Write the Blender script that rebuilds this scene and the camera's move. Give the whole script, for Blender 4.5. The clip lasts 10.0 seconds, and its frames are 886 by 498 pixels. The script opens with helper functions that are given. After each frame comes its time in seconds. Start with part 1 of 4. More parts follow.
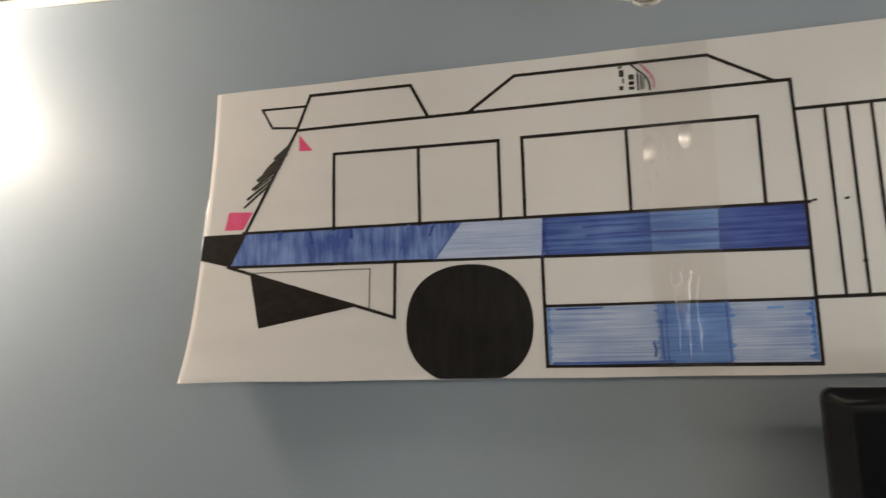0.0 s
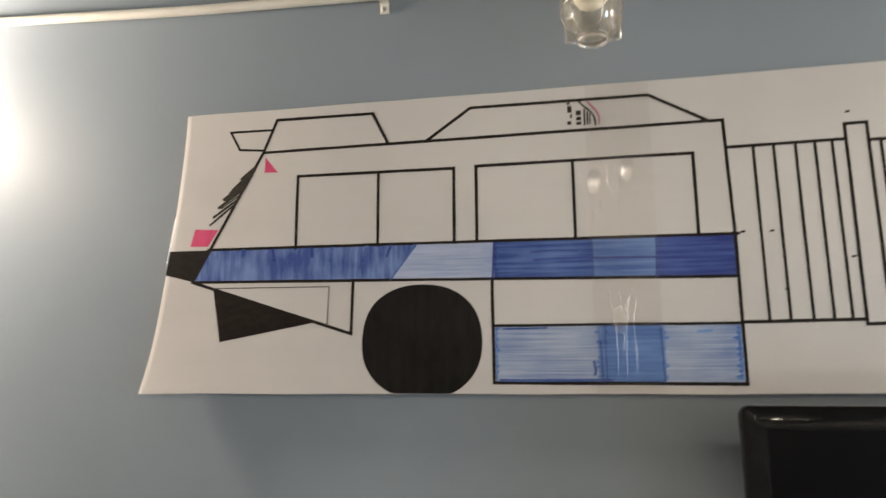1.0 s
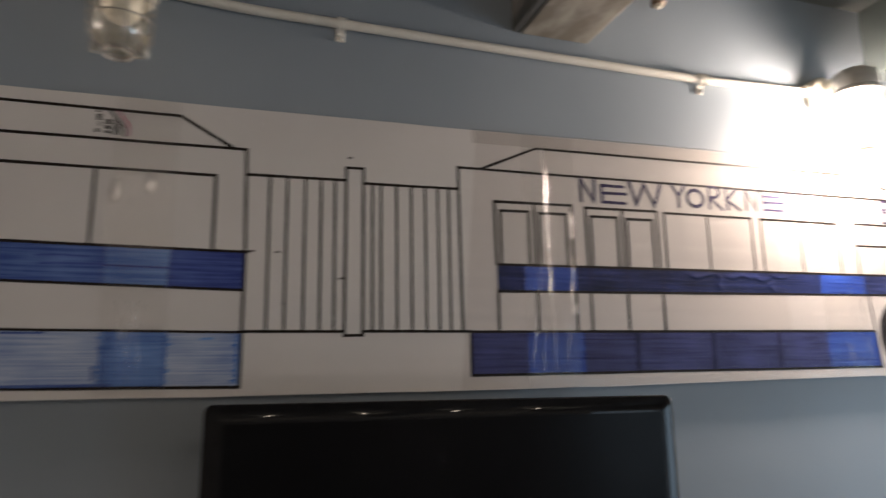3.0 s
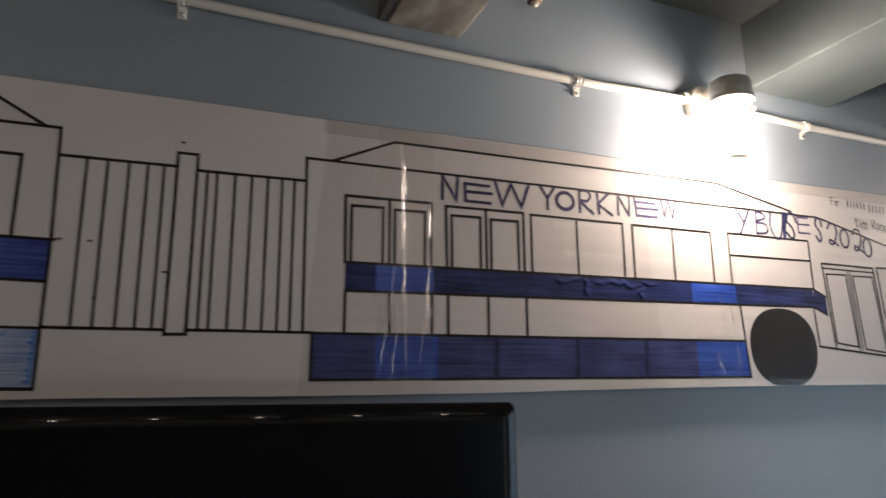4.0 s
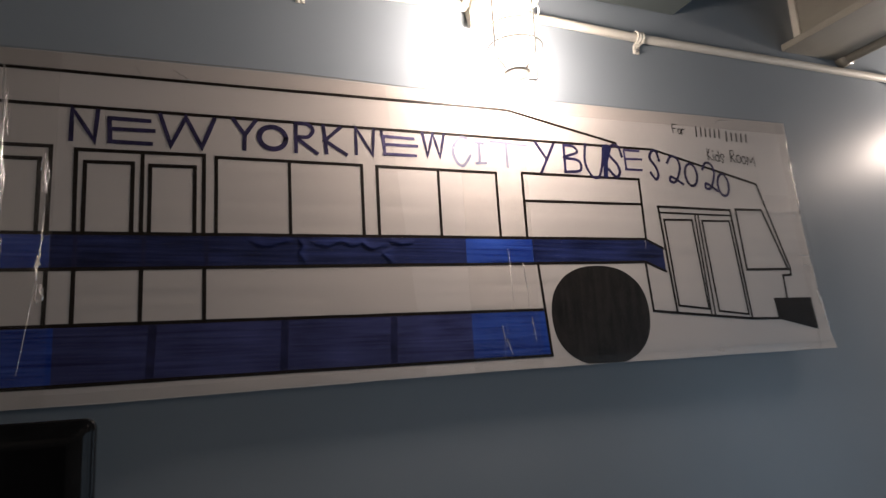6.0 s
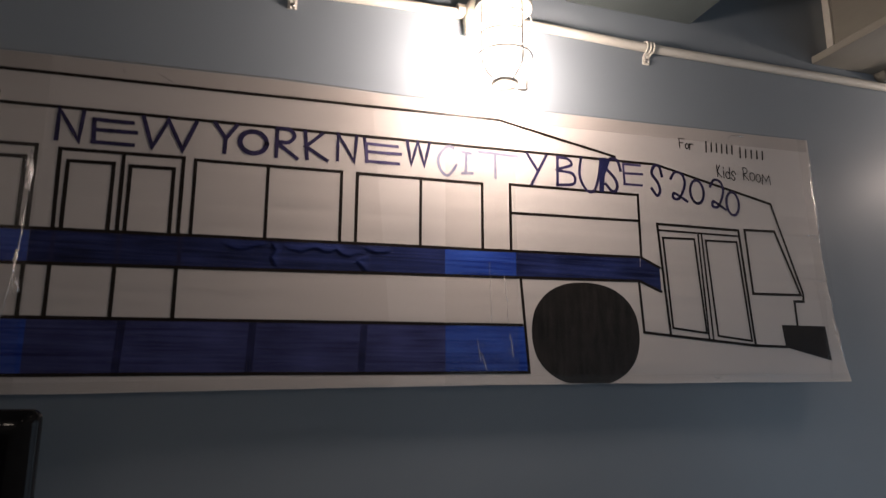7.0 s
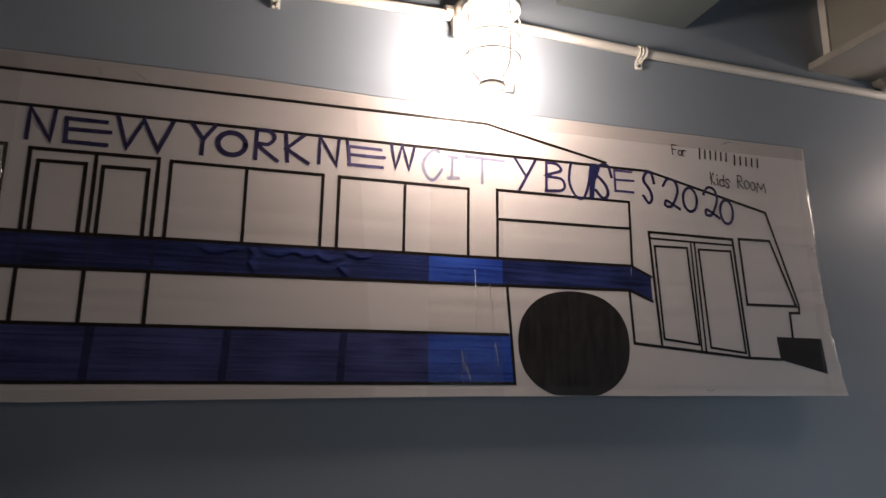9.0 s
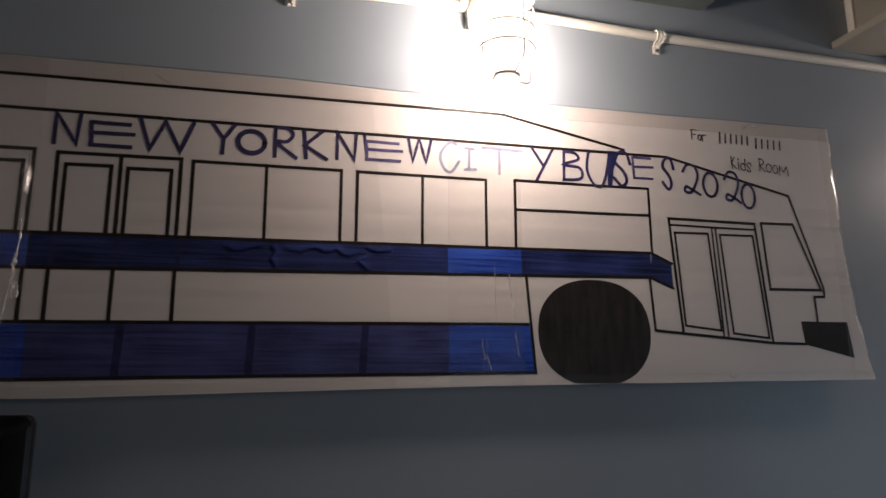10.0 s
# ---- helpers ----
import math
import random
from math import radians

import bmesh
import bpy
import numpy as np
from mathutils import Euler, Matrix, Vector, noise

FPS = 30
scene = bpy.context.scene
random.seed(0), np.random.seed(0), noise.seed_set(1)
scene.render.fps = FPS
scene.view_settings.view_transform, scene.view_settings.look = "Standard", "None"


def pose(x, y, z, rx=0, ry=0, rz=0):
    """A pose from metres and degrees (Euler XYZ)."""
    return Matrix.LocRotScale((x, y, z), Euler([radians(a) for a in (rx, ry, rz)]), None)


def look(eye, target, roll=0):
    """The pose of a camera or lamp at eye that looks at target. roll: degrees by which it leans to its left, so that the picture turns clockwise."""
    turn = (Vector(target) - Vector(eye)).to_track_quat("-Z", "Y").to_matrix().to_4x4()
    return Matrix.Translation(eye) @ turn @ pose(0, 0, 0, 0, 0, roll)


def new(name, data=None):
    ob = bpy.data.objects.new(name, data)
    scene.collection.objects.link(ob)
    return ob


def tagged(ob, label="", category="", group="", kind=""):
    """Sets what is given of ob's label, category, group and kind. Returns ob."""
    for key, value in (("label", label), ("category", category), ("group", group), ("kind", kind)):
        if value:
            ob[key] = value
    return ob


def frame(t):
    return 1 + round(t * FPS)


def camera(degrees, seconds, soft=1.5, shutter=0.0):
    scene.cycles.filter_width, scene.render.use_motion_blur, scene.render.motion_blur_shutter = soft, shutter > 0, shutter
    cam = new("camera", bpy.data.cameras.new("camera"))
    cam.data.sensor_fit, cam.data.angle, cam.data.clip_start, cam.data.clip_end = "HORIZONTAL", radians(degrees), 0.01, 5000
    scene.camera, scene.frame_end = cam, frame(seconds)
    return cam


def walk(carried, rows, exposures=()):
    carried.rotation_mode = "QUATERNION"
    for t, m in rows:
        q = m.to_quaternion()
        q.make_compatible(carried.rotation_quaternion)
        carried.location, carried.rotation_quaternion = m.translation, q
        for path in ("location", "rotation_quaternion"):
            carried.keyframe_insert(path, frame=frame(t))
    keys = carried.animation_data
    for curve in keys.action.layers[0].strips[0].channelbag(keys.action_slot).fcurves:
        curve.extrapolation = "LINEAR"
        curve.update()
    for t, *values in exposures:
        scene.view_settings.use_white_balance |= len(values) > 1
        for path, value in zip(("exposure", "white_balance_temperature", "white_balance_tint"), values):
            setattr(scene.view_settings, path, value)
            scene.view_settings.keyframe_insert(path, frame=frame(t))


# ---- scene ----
cam = camera(67.5, 10.0, soft=1.45, shutter=0.55)
PATH = [
    (0, (0.731, -1.246, 1.61), (0.352, 0.695, 1.906), -1.3),
    (0.5, (0.763, -1.261, 1.602), (0.456, 0.687, 1.935), -2.4),
    (1, (0.785, -1.307, 1.602), (0.478, 0.638, 1.955), -0.3),
    (1.5, (0.851, -1.312, 1.583), (0.775, 0.638, 2.021), 1.2),
    (1.7, (0.905, -1.323, 1.595), (0.914, 0.628, 2.036), 1.9),
    (1.8, (0.918, -1.321, 1.6), (0.978, 0.626, 2.056), 1.2),
    (1.9, (0.959, -1.325, 1.605), (1.03, 0.619, 2.067), 1.0),
    (2, (0.964, -1.328, 1.608), (1.001, 0.618, 2.068), 2.7),
    (2.1, (0.990, -1.354, 1.592), (1.1056, 0.5982, 2.0103), 2.21),
    (2.2, (1.024, -1.408, 1.571), (1.1138, 0.5551, 1.9440), 1.39),
    (2.3, (1.037, -1.446, 1.548), (1.2533, 0.5167, 1.8651), -1.05),
    (2.4, (1.070, -1.468, 1.556), (1.4005, 0.4787, 1.8750), 1.03),
    (2.5, (1.079, -1.494, 1.560), (1.3963, 0.4590, 1.8545), -0.95),
    (2.6, (1.085, -1.494, 1.563), (1.4835, 0.4379, 1.8923), 0.53),
    (2.7, (1.086, -1.488, 1.572), (1.5187, 0.4363, 1.9035), 0.32),
    (2.9, (1.099, -1.458, 1.574), (1.639, 0.429, 1.961), -0.3),
    (3, (1.108, -1.44, 1.577), (1.722, 0.423, 1.967), -0.8),
    (3.2, (1.132, -1.402, 1.564), (1.858, 0.41, 1.995), -1.7),
    (4.3, (1.467, -1.439, 1.555), (2.241, 0.357, 1.974), 0.5),
    (4.4, (1.502, -1.442, 1.549), (2.29, 0.349, 1.962), 0.7),
    (4.5, (1.534, -1.457, 1.556), (2.334, 0.334, 1.948), 0.4),
    (4.9, (1.686, -1.474, 1.542), (2.602, 0.274, 1.866), -1.5),
    (5, (1.723, -1.412, 1.546), (2.687, 0.314, 1.85), -2.3),
    (5.1, (1.763, -1.385, 1.534), (2.695, 0.352, 1.87), -2.3),
    (5.2, (1.802, -1.346, 1.543), (2.752, 0.378, 1.901), -1.6),
    (6.3, (2.213, -1.274, 1.565), (2.847, 0.58, 1.964), -1.5),
    (6.5, (2.254, -1.287, 1.564), (2.846, 0.584, 1.95), 1.1),
    (7, (2.296, -1.329, 1.584), (2.876, 0.545, 1.971), 0.1),
    (7.5, (2.284, -1.346, 1.607), (2.798, 0.543, 2.017), -0.1),
    (8, (2.306, -1.313, 1.599), (2.864, 0.567, 1.992), -0.6),
    (8.5, (2.311, -1.316, 1.583), (2.844, 0.564, 2.005), 0.4),
    (9, (2.340, -1.299, 1.586), (2.918, 0.569, 2.001), 0.6),
    (9.5, (2.358, -1.302, 1.602), (2.93, 0.576, 1.987), -0.7),
    (10, (2.348, -1.317, 1.596), (2.857, 0.581, 1.969), -0.2),
]
EXPOSURES = [(0.0, 1.27, 6850, 9), (1.5, 1.34, 6850, 11), (2.0, 1.36, 6800, 8), (2.25, 1.44, 6800, 9), (2.4, 1.34, 6800, 11), (2.5, 1.02, 6800, 12), (3.0, 0.1, 6850, 16), (3.2, 0.0, 6850, 16), (4.3, -0.52, 6620, 15), (4.5, -0.57, 6600, 15), (5.0, -0.98, 6600, 14), (5.2, -1.05, 6600, 14), (6.5, -1.55, 6700, 18), (8.0, -1.65, 6720, 19), (9.5, -1.66, 6720, 20), (10.0, -1.7, 6720, 19)]
walk(cam, [(t, look(eye, target, roll)) for t, eye, target, roll in PATH], EXPOSURES)

# ---- world and lamps' strength ----
world = bpy.data.worlds.new("world")
scene.world = world
world.use_nodes = True
world.node_tree.nodes["Background"].inputs[0].default_value = (0.6, 0.55, 0.5, 1)
world.node_tree.nodes["Background"].inputs[1].default_value = 0.02
WALL_LAMP_WATTS = (59.0, 0.0, 44.0, 84.0)
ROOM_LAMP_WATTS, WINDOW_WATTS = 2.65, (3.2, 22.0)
DOWNWARD = 0.45
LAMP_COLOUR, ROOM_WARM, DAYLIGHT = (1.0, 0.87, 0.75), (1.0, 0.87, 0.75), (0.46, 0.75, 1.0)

# the place in metres: the poster's face lies in y = 0, the painted wall behind it
WALL_Y = 0.02
X0, X1, BACK_Y, CEIL = -2.3, 5.6, -3.3, 2.743


# ---- materials ----
def material(name):
    m = bpy.data.materials.new(name)
    m.use_nodes = True
    return m, m.node_tree.nodes, m.node_tree.links, m.node_tree.nodes["Principled BSDF"]


def mapped(nodes, links, scale, detail=4.0, rough=0.55, size=1.0, kind="Object"):
    tc = nodes.new("ShaderNodeTexCoord")
    mp = nodes.new("ShaderNodeMapping")
    mp.inputs["Scale"].default_value = scale
    links.new(tc.outputs[kind], mp.inputs[0])
    nz = nodes.new("ShaderNodeTexNoise")
    nz.inputs["Scale"].default_value = size
    nz.inputs["Detail"].default_value = detail
    nz.inputs["Roughness"].default_value = rough
    links.new(mp.outputs[0], nz.inputs["Vector"])
    return nz.outputs["Fac"]


def ramp(nodes, links, fac, stops):
    r = nodes.new("ShaderNodeValToRGB")
    el = r.color_ramp.elements
    while len(el) < len(stops):
        el.new(0.5)
    for e, (p, c) in zip(el, stops):
        e.position, e.color = p, (*c, 1)
    links.new(fac, r.inputs[0])
    return r.outputs[0]


def bump(nodes, links, bsdf, fac, strength, dist=0.001):
    b = nodes.new("ShaderNodeBump")
    b.inputs["Strength"].default_value = strength
    b.inputs["Distance"].default_value = dist
    links.new(fac, b.inputs["Height"])
    links.new(b.outputs[0], bsdf.inputs["Normal"])


def surface(name, lo, hi, scale=(3, 3, 3), rough=0.5, metal=0.0, grain=None, relief=0.2, depth=0.001, a=0.3, b=0.7, coat=0.0, fine=4.0):
    """A surface that varies between two colours at one scale and has a fine relief at another."""
    m, n, l, p = material(name)
    l.new(ramp(n, l, mapped(n, l, scale), [(a, lo), (b, hi)]), p.inputs["Base Color"])
    p.inputs["Roughness"].default_value = rough
    p.inputs["Metallic"].default_value = metal
    p.inputs["Coat Weight"].default_value = coat
    if grain:
        bump(n, l, p, mapped(n, l, grain, fine), relief, depth)
    return m


MAT = {}
MAT["wall"] = surface("wall_paint", (0.238, 0.277, 0.314), (0.274, 0.317, 0.356), (1.2, 1.2, 1.2), 0.36, grain=(140, 140, 140), relief=0.12, depth=0.0012)
MAT["plain"] = surface("plain_paint", (0.36, 0.355, 0.34), (0.44, 0.435, 0.42), (1.0, 1.0, 1.0), 0.6, grain=(60, 60, 60))
MAT["ceiling"] = surface("ceiling_paint", (0.10, 0.11, 0.11), (0.16, 0.17, 0.165), (2, 2, 2), 0.6, grain=(50, 50, 50))
MAT["floor"] = surface("floor_concrete", (0.13, 0.125, 0.12), (0.22, 0.21, 0.20), (1.5, 1.5, 1.5), 0.55, grain=(90, 90, 90))
MAT["beam_paint"] = surface("beam_paint", (0.094, 0.112, 0.110), (0.124, 0.146, 0.142), (4, 1.5, 4), 0.30, grain=(70, 30, 70), relief=0.3)
MAT["beam_tan"] = surface("beam_tan", (0.22, 0.195, 0.16), (0.40, 0.37, 0.32), (14, 6, 14), 0.6, grain=(90, 60, 90), relief=0.5, a=0.42, b=0.62)
MAT["beam_steel"] = surface("beam_steel_paint", (0.25, 0.235, 0.20), (0.35, 0.335, 0.29), (5, 2, 5), 0.36, grain=(80, 40, 80), relief=0.3)
# Darker tone for the tan beam's left side: its shade put into the colour.
MAT["beam_side_shade"] = surface("beam_side_shade", (0.10, 0.10, 0.095), (0.17, 0.165, 0.155), (6, 3, 6), 0.6, grain=(70, 40, 70), relief=0.4)
MAT["conduit"] = surface("conduit_paint", (0.66, 0.63, 0.56), (0.76, 0.73, 0.66), (9, 30, 30), 0.4, grain=(60, 200, 200), relief=0.15)
MAT["fitting"] = surface("fitting_paint", (0.62, 0.58, 0.48), (0.74, 0.70, 0.60), (30, 30, 30), 0.45, grain=(160, 160, 160), relief=0.3)
MAT["cap"] = surface("cast_metal", (0.30, 0.29, 0.27), (0.40, 0.39, 0.36), (30, 30, 30), 0.45, metal=0.6, grain=(220, 220, 220), relief=0.3)
MAT["wire"] = surface("guard_wire", (0.30, 0.285, 0.26), (0.40, 0.385, 0.36), (40, 40, 40), 0.3, metal=0.4)
MAT["latch_metal"] = surface("latch_metal", (0.52, 0.50, 0.44), (0.64, 0.62, 0.56), (40, 40, 40), 0.25, metal=0.5)
MAT["screw"] = surface("screw_steel", (0.25, 0.25, 0.25), (0.38, 0.38, 0.37), (60, 60, 60), 0.35, metal=0.9)
MAT["tv_case"] = surface("tv_plastic", (0.006, 0.006, 0.007), (0.010, 0.010, 0.011), (20, 20, 20), 0.035)
MAT["tv_back"] = surface("tv_back_plastic", (0.015, 0.015, 0.016), (0.02, 0.02, 0.02), (20, 20, 20), 0.5)
MAT["tv_case"].node_tree.nodes["Principled BSDF"].inputs["Specular IOR Level"].default_value = 0.22
MAT["screen"] = surface("tv_screen", (0.003, 0.003, 0.004), (0.005, 0.005, 0.006), (5, 5, 5), 0.22)
MAT["screen"].node_tree.nodes["Principled BSDF"].inputs["Specular IOR Level"].default_value = 0.10
MAT["board"] = surface("poster_board", (0.604, 0.572, 0.548), (0.666, 0.631, 0.605), (2.2, 2.2, 2.2), 0.36, grain=(0.7, 0.7, 30), relief=0.42, depth=0.004, fine=0.6)
MAT["pink"] = surface("pink_marker", (0.62, 0.035, 0.13), (0.72, 0.07, 0.20), (60, 10, 20), 0.5)
MAT["pale_pink"] = surface("faded_pink_marker", (0.45, 0.16, 0.26), (0.55, 0.26, 0.34), (60, 10, 20), 0.5)
MAT["rod"] = surface("brown_pipe", (0.09, 0.055, 0.035), (0.16, 0.10, 0.06), (40, 40, 40), 0.5)


def marker(name, dark, light, scale, rough=0.42, a=0.35, b=0.65, patches=0.35):
    """Marker ink laid on in strokes: fine streaks along the hand's way, and larger patches where it was gone over twice."""
    m, n, l, p = material(name)
    streak = mapped(n, l, scale, 5.0, 0.65)
    patch = mapped(n, l, (9, 9, 14), 2.0, 0.5)
    mix = n.new("ShaderNodeMix")
    mix.inputs[0].default_value = patches
    l.new(streak, mix.inputs[2])
    l.new(patch, mix.inputs[3])
    l.new(ramp(n, l, mix.outputs[0], [(a, dark), (b, light)]), p.inputs["Base Color"])
    p.inputs["Roughness"].default_value = rough
    p.inputs["Specular IOR Level"].default_value = 0.14
    return m


ALONG, DOWN, BROAD = (5, 5, 260), (75, 75, 9), (4, 4, 150)
MAT["ink"] = marker("black_marker", (0.008, 0.0058, 0.0050), (0.021, 0.0145, 0.0115), (40, 40, 90), 0.45)
MAT["tyre_ink"] = marker("tyre_marker", (0.005, 0.0045, 0.0045), (0.015, 0.013, 0.012), (60, 60, 14), 0.4)
# Tyre ink lightened to hold the sheen of the film over the front half.
MAT["tyre_ink_sheen"] = marker("tyre_marker_sheen", (0.011, 0.010, 0.0095), (0.036, 0.031, 0.028), (70, 70, 9), 0.4)
MAT["thin_ink"] = marker("thin_marker", (0.05, 0.045, 0.04), (0.14, 0.13, 0.12), (40, 40, 90), 0.5)
MAT["grey_ink"] = marker("worn_black_marker", (0.018, 0.016, 0.013), (0.060, 0.054, 0.045), (40, 40, 90), 0.45)
MAT["word_ink"] = marker("indigo_marker", (0.009, 0.0075, 0.026), (0.060, 0.050, 0.140), (35, 35, 35), 0.45)
# Indigo lettering with the lamp's glare on the film painted in as a paler tone.
MAT["glare_ink"] = marker("glare_washed_marker", (0.185, 0.19, 0.30), (0.37, 0.375, 0.46), (50, 50, 50), 0.45)
MAT["blue_mid"] = marker("blue_marker_mid", (0.055, 0.095, 0.30), (0.19, 0.28, 0.55), DOWN, a=0.41, b=0.60)
MAT["blue_pale"] = marker("blue_marker_pale", (0.27, 0.34, 0.56), (0.47, 0.53, 0.68), ALONG, a=0.38, b=0.58)
MAT["blue_deep"] = marker("blue_marker_deep", (0.035, 0.075, 0.27), (0.13, 0.215, 0.48), BROAD, a=0.42, b=0.62)
MAT["blue_indigo"] = marker("blue_marker_indigo", (0.025, 0.045, 0.21), (0.080, 0.130, 0.38), BROAD, a=0.42, b=0.62)
MAT["blue_wash"] = marker("blue_marker_wash", (0.17, 0.245, 0.46), (0.43, 0.49, 0.61), ALONG, a=0.36, b=0.60)
MAT["blue_tape"] = marker("blue_marker_under_tape", (0.060, 0.15, 0.44), (0.18, 0.33, 0.63), BROAD, a=0.40, b=0.60)
MAT["navy"] = marker("navy_marker", (0.004, 0.007, 0.042), (0.031, 0.050, 0.190), BROAD, a=0.38, b=0.64)
MAT["navy_low"] = marker("navy_marker_low", (0.022, 0.026, 0.092), (0.080, 0.096, 0.275), BROAD, a=0.36, b=0.66)
MAT["navy_dark"] = marker("navy_marker_dark", (0.011, 0.013, 0.052), (0.030, 0.035, 0.120), (30, 30, 40))
MAT["weak_ink"] = marker("weak_indigo_marker", (0.040, 0.033, 0.105), (0.15, 0.13, 0.26), (50, 50, 50), 0.45)
MAT["navy_bright"] = marker("royal_marker", (0.006, 0.032, 0.25), (0.045, 0.135, 0.58), BROAD, a=0.40, b=0.62)


def clear_film(name, tint, gloss, wrinkle, scale, ior=1.45):
    """Clear plastic laid on the board: lets the drawing through and glints on its creases."""
    m, n, l, p = material(name)
    n.remove(p)
    out = n["Material Output"]
    tr, gl, mx, fr = (n.new("ShaderNode" + k) for k in ("BsdfTransparent", "BsdfGlossy", "MixShader", "Fresnel"))
    tr.inputs[0].default_value = (*tint, 1)
    gl.inputs["Roughness"].default_value = gloss
    fr.inputs["IOR"].default_value = ior
    b = n.new("ShaderNodeBump")
    b.inputs["Strength"].default_value = wrinkle
    b.inputs["Distance"].default_value = 0.004
    l.new(mapped(n, l, scale, 3.0, 0.5), b.inputs["Height"])
    l.new(b.outputs[0], gl.inputs["Normal"])
    l.new(b.outputs[0], fr.inputs["Normal"])
    l.new(fr.outputs[0], mx.inputs[0])
    l.new(tr.outputs[0], mx.inputs[1])
    l.new(gl.outputs[0], mx.inputs[2])
    l.new(mx.outputs[0], out.inputs[0])
    return m


MAT["tape"] = clear_film("clear_tape", (0.96, 0.96, 0.955), 0.24, 0.22, (70, 70, 9))
MAT["dull_tape"] = clear_film("dull_tape", (0.93, 0.93, 0.925), 0.24, 0.22, (70, 70, 9))
MAT["edge_film"] = clear_film("edge_tape_film", (0.83, 0.82, 0.81), 0.4, 0.3, (20, 20, 60), 1.3)
MAT["film_thin"] = clear_film("thin_film", (0.97, 0.963, 0.963), 0.45, 0.25, (14, 14, 5), 1.2)
MAT["blister"] = clear_film("tape_blister", (0.985, 0.985, 0.98), 0.14, 0.05, (60, 60, 60), 2.3)
MAT["film"] = clear_film("clear_film", (0.91, 0.895, 0.89), 0.45, 0.25, (14, 14, 5), 1.25)


def glass(name, tint, milk, gloss, shine):
    """Pressed glass or plastic: mostly clear, with a little of the light scattered in its ribs."""
    m, n, l, p = material(name)
    n.remove(p)
    out = n["Material Output"]
    tr, gl, tl, m1, m2 = (n.new("ShaderNode" + k) for k in ("BsdfTransparent", "BsdfGlossy", "BsdfTranslucent", "MixShader", "MixShader"))
    tr.inputs[0].default_value = (*tint, 1)
    tl.inputs[0].default_value = (*tint, 1)
    gl.inputs["Roughness"].default_value = gloss
    m1.inputs[0].default_value = milk
    m2.inputs[0].default_value = shine
    l.new(tr.outputs[0], m1.inputs[1])
    l.new(tl.outputs[0], m1.inputs[2])
    l.new(m1.outputs[0], m2.inputs[1])
    l.new(gl.outputs[0], m2.inputs[2])
    l.new(m2.outputs[0], out.inputs[0])
    return m


MAT["crease"] = glass("tape_fold", (0.95, 0.95, 0.95), 0.08, 0.16, 0.42)
MAT["glass"] = glass("jar_glass", (0.93, 0.90, 0.82), 0.09, 0.06, 0.17)
MAT["latch"] = glass("latch_plastic", (0.93, 0.90, 0.86), 0.22, 0.10, 0.16)
MAT["glass_lit"] = glass("hot_jar_glass", (0.97, 0.96, 0.94), 0.008, 0.06, 0.04)


def glow(name, colour, strength):
    m, n, l, p = material(name)
    p.inputs["Base Color"].default_value = (0.8, 0.78, 0.72, 1)
    p.inputs["Emission Color"].default_value = (*colour, 1)
    p.inputs["Emission Strength"].default_value = strength
    return m


MAT["bulb_lit"] = glow("lit_bulb", (1.0, 0.90, 0.74), 28.0)
MAT["bulb_wall"] = glow("lit_wall_bulb", (1.0, 0.90, 0.76), 8.0)
MAT["sky"] = glow("dull_sky", (0.62, 0.80, 1.0), 0.8)
MAT["bulb_off"] = surface("frosted_bulb", (0.82, 0.79, 0.70), (0.88, 0.85, 0.77), (20, 20, 20), 0.3)


# ---- building helpers ----
def mesh_of(name, bm, mat):
    me = bpy.data.meshes.new(name)
    bm.to_mesh(me)
    bm.free()
    me.materials.append(mat)
    return me


def part(name, bm, mat, parent=None, label="", smooth=False):
    ob = new(name, mesh_of(name, bm, mat))
    if smooth:
        for f in ob.data.polygons:
            f.use_smooth = True
    ob.parent = parent
    if label:
        tagged(ob, label)
    return ob


def thing(name, x, y, z, label, category, group="", kind=""):
    e = new(name)
    e.empty_display_size = 0.05
    e.location = (x, y, z)
    return tagged(e, label, category, group, kind)


def box(bm, x0, x1, y0, y1, z0, z1, bevel=0.0):
    r = bmesh.ops.create_cube(bm, size=1, matrix=Matrix.Translation(((x0 + x1) / 2, (y0 + y1) / 2, (z0 + z1) / 2)) @ Matrix.Diagonal((x1 - x0, y1 - y0, z1 - z0, 1)))
    if bevel:
        es = {e for v in r["verts"] for e in v.link_edges}
        bmesh.ops.bevel(bm, geom=list(es), offset=bevel, segments=2, affect="EDGES", profile=0.6)
    return bm


def boxed(*a, bevel=0.0):
    return box(bmesh.new(), *a, bevel=bevel)


def lathe(bm, profile, cx=0.0, cy=0.0, cz=0.0, seg=28, turn=None, ends=True):
    """Turns (radius, height) pairs about z; turn is an optional matrix."""
    m = Matrix.Translation((cx, cy, cz)) @ (turn or Matrix.Identity(4))
    rings = []
    for r, h in profile:
        rings.append([bm.verts.new(m @ Vector((max(r, 1e-4) * math.cos(2 * math.pi * i / seg), max(r, 1e-4) * math.sin(2 * math.pi * i / seg), h))) for i in range(seg)])
    for a, b in zip(rings, rings[1:]):
        for i in range(seg):
            bm.faces.new((a[i], a[(i + 1) % seg], b[(i + 1) % seg], b[i]))
    if ends and profile[0][0] > 1e-3:
        bm.faces.new(rings[0][::-1])
    if ends and profile[-1][0] > 1e-3:
        bm.faces.new(rings[-1])
    return bm


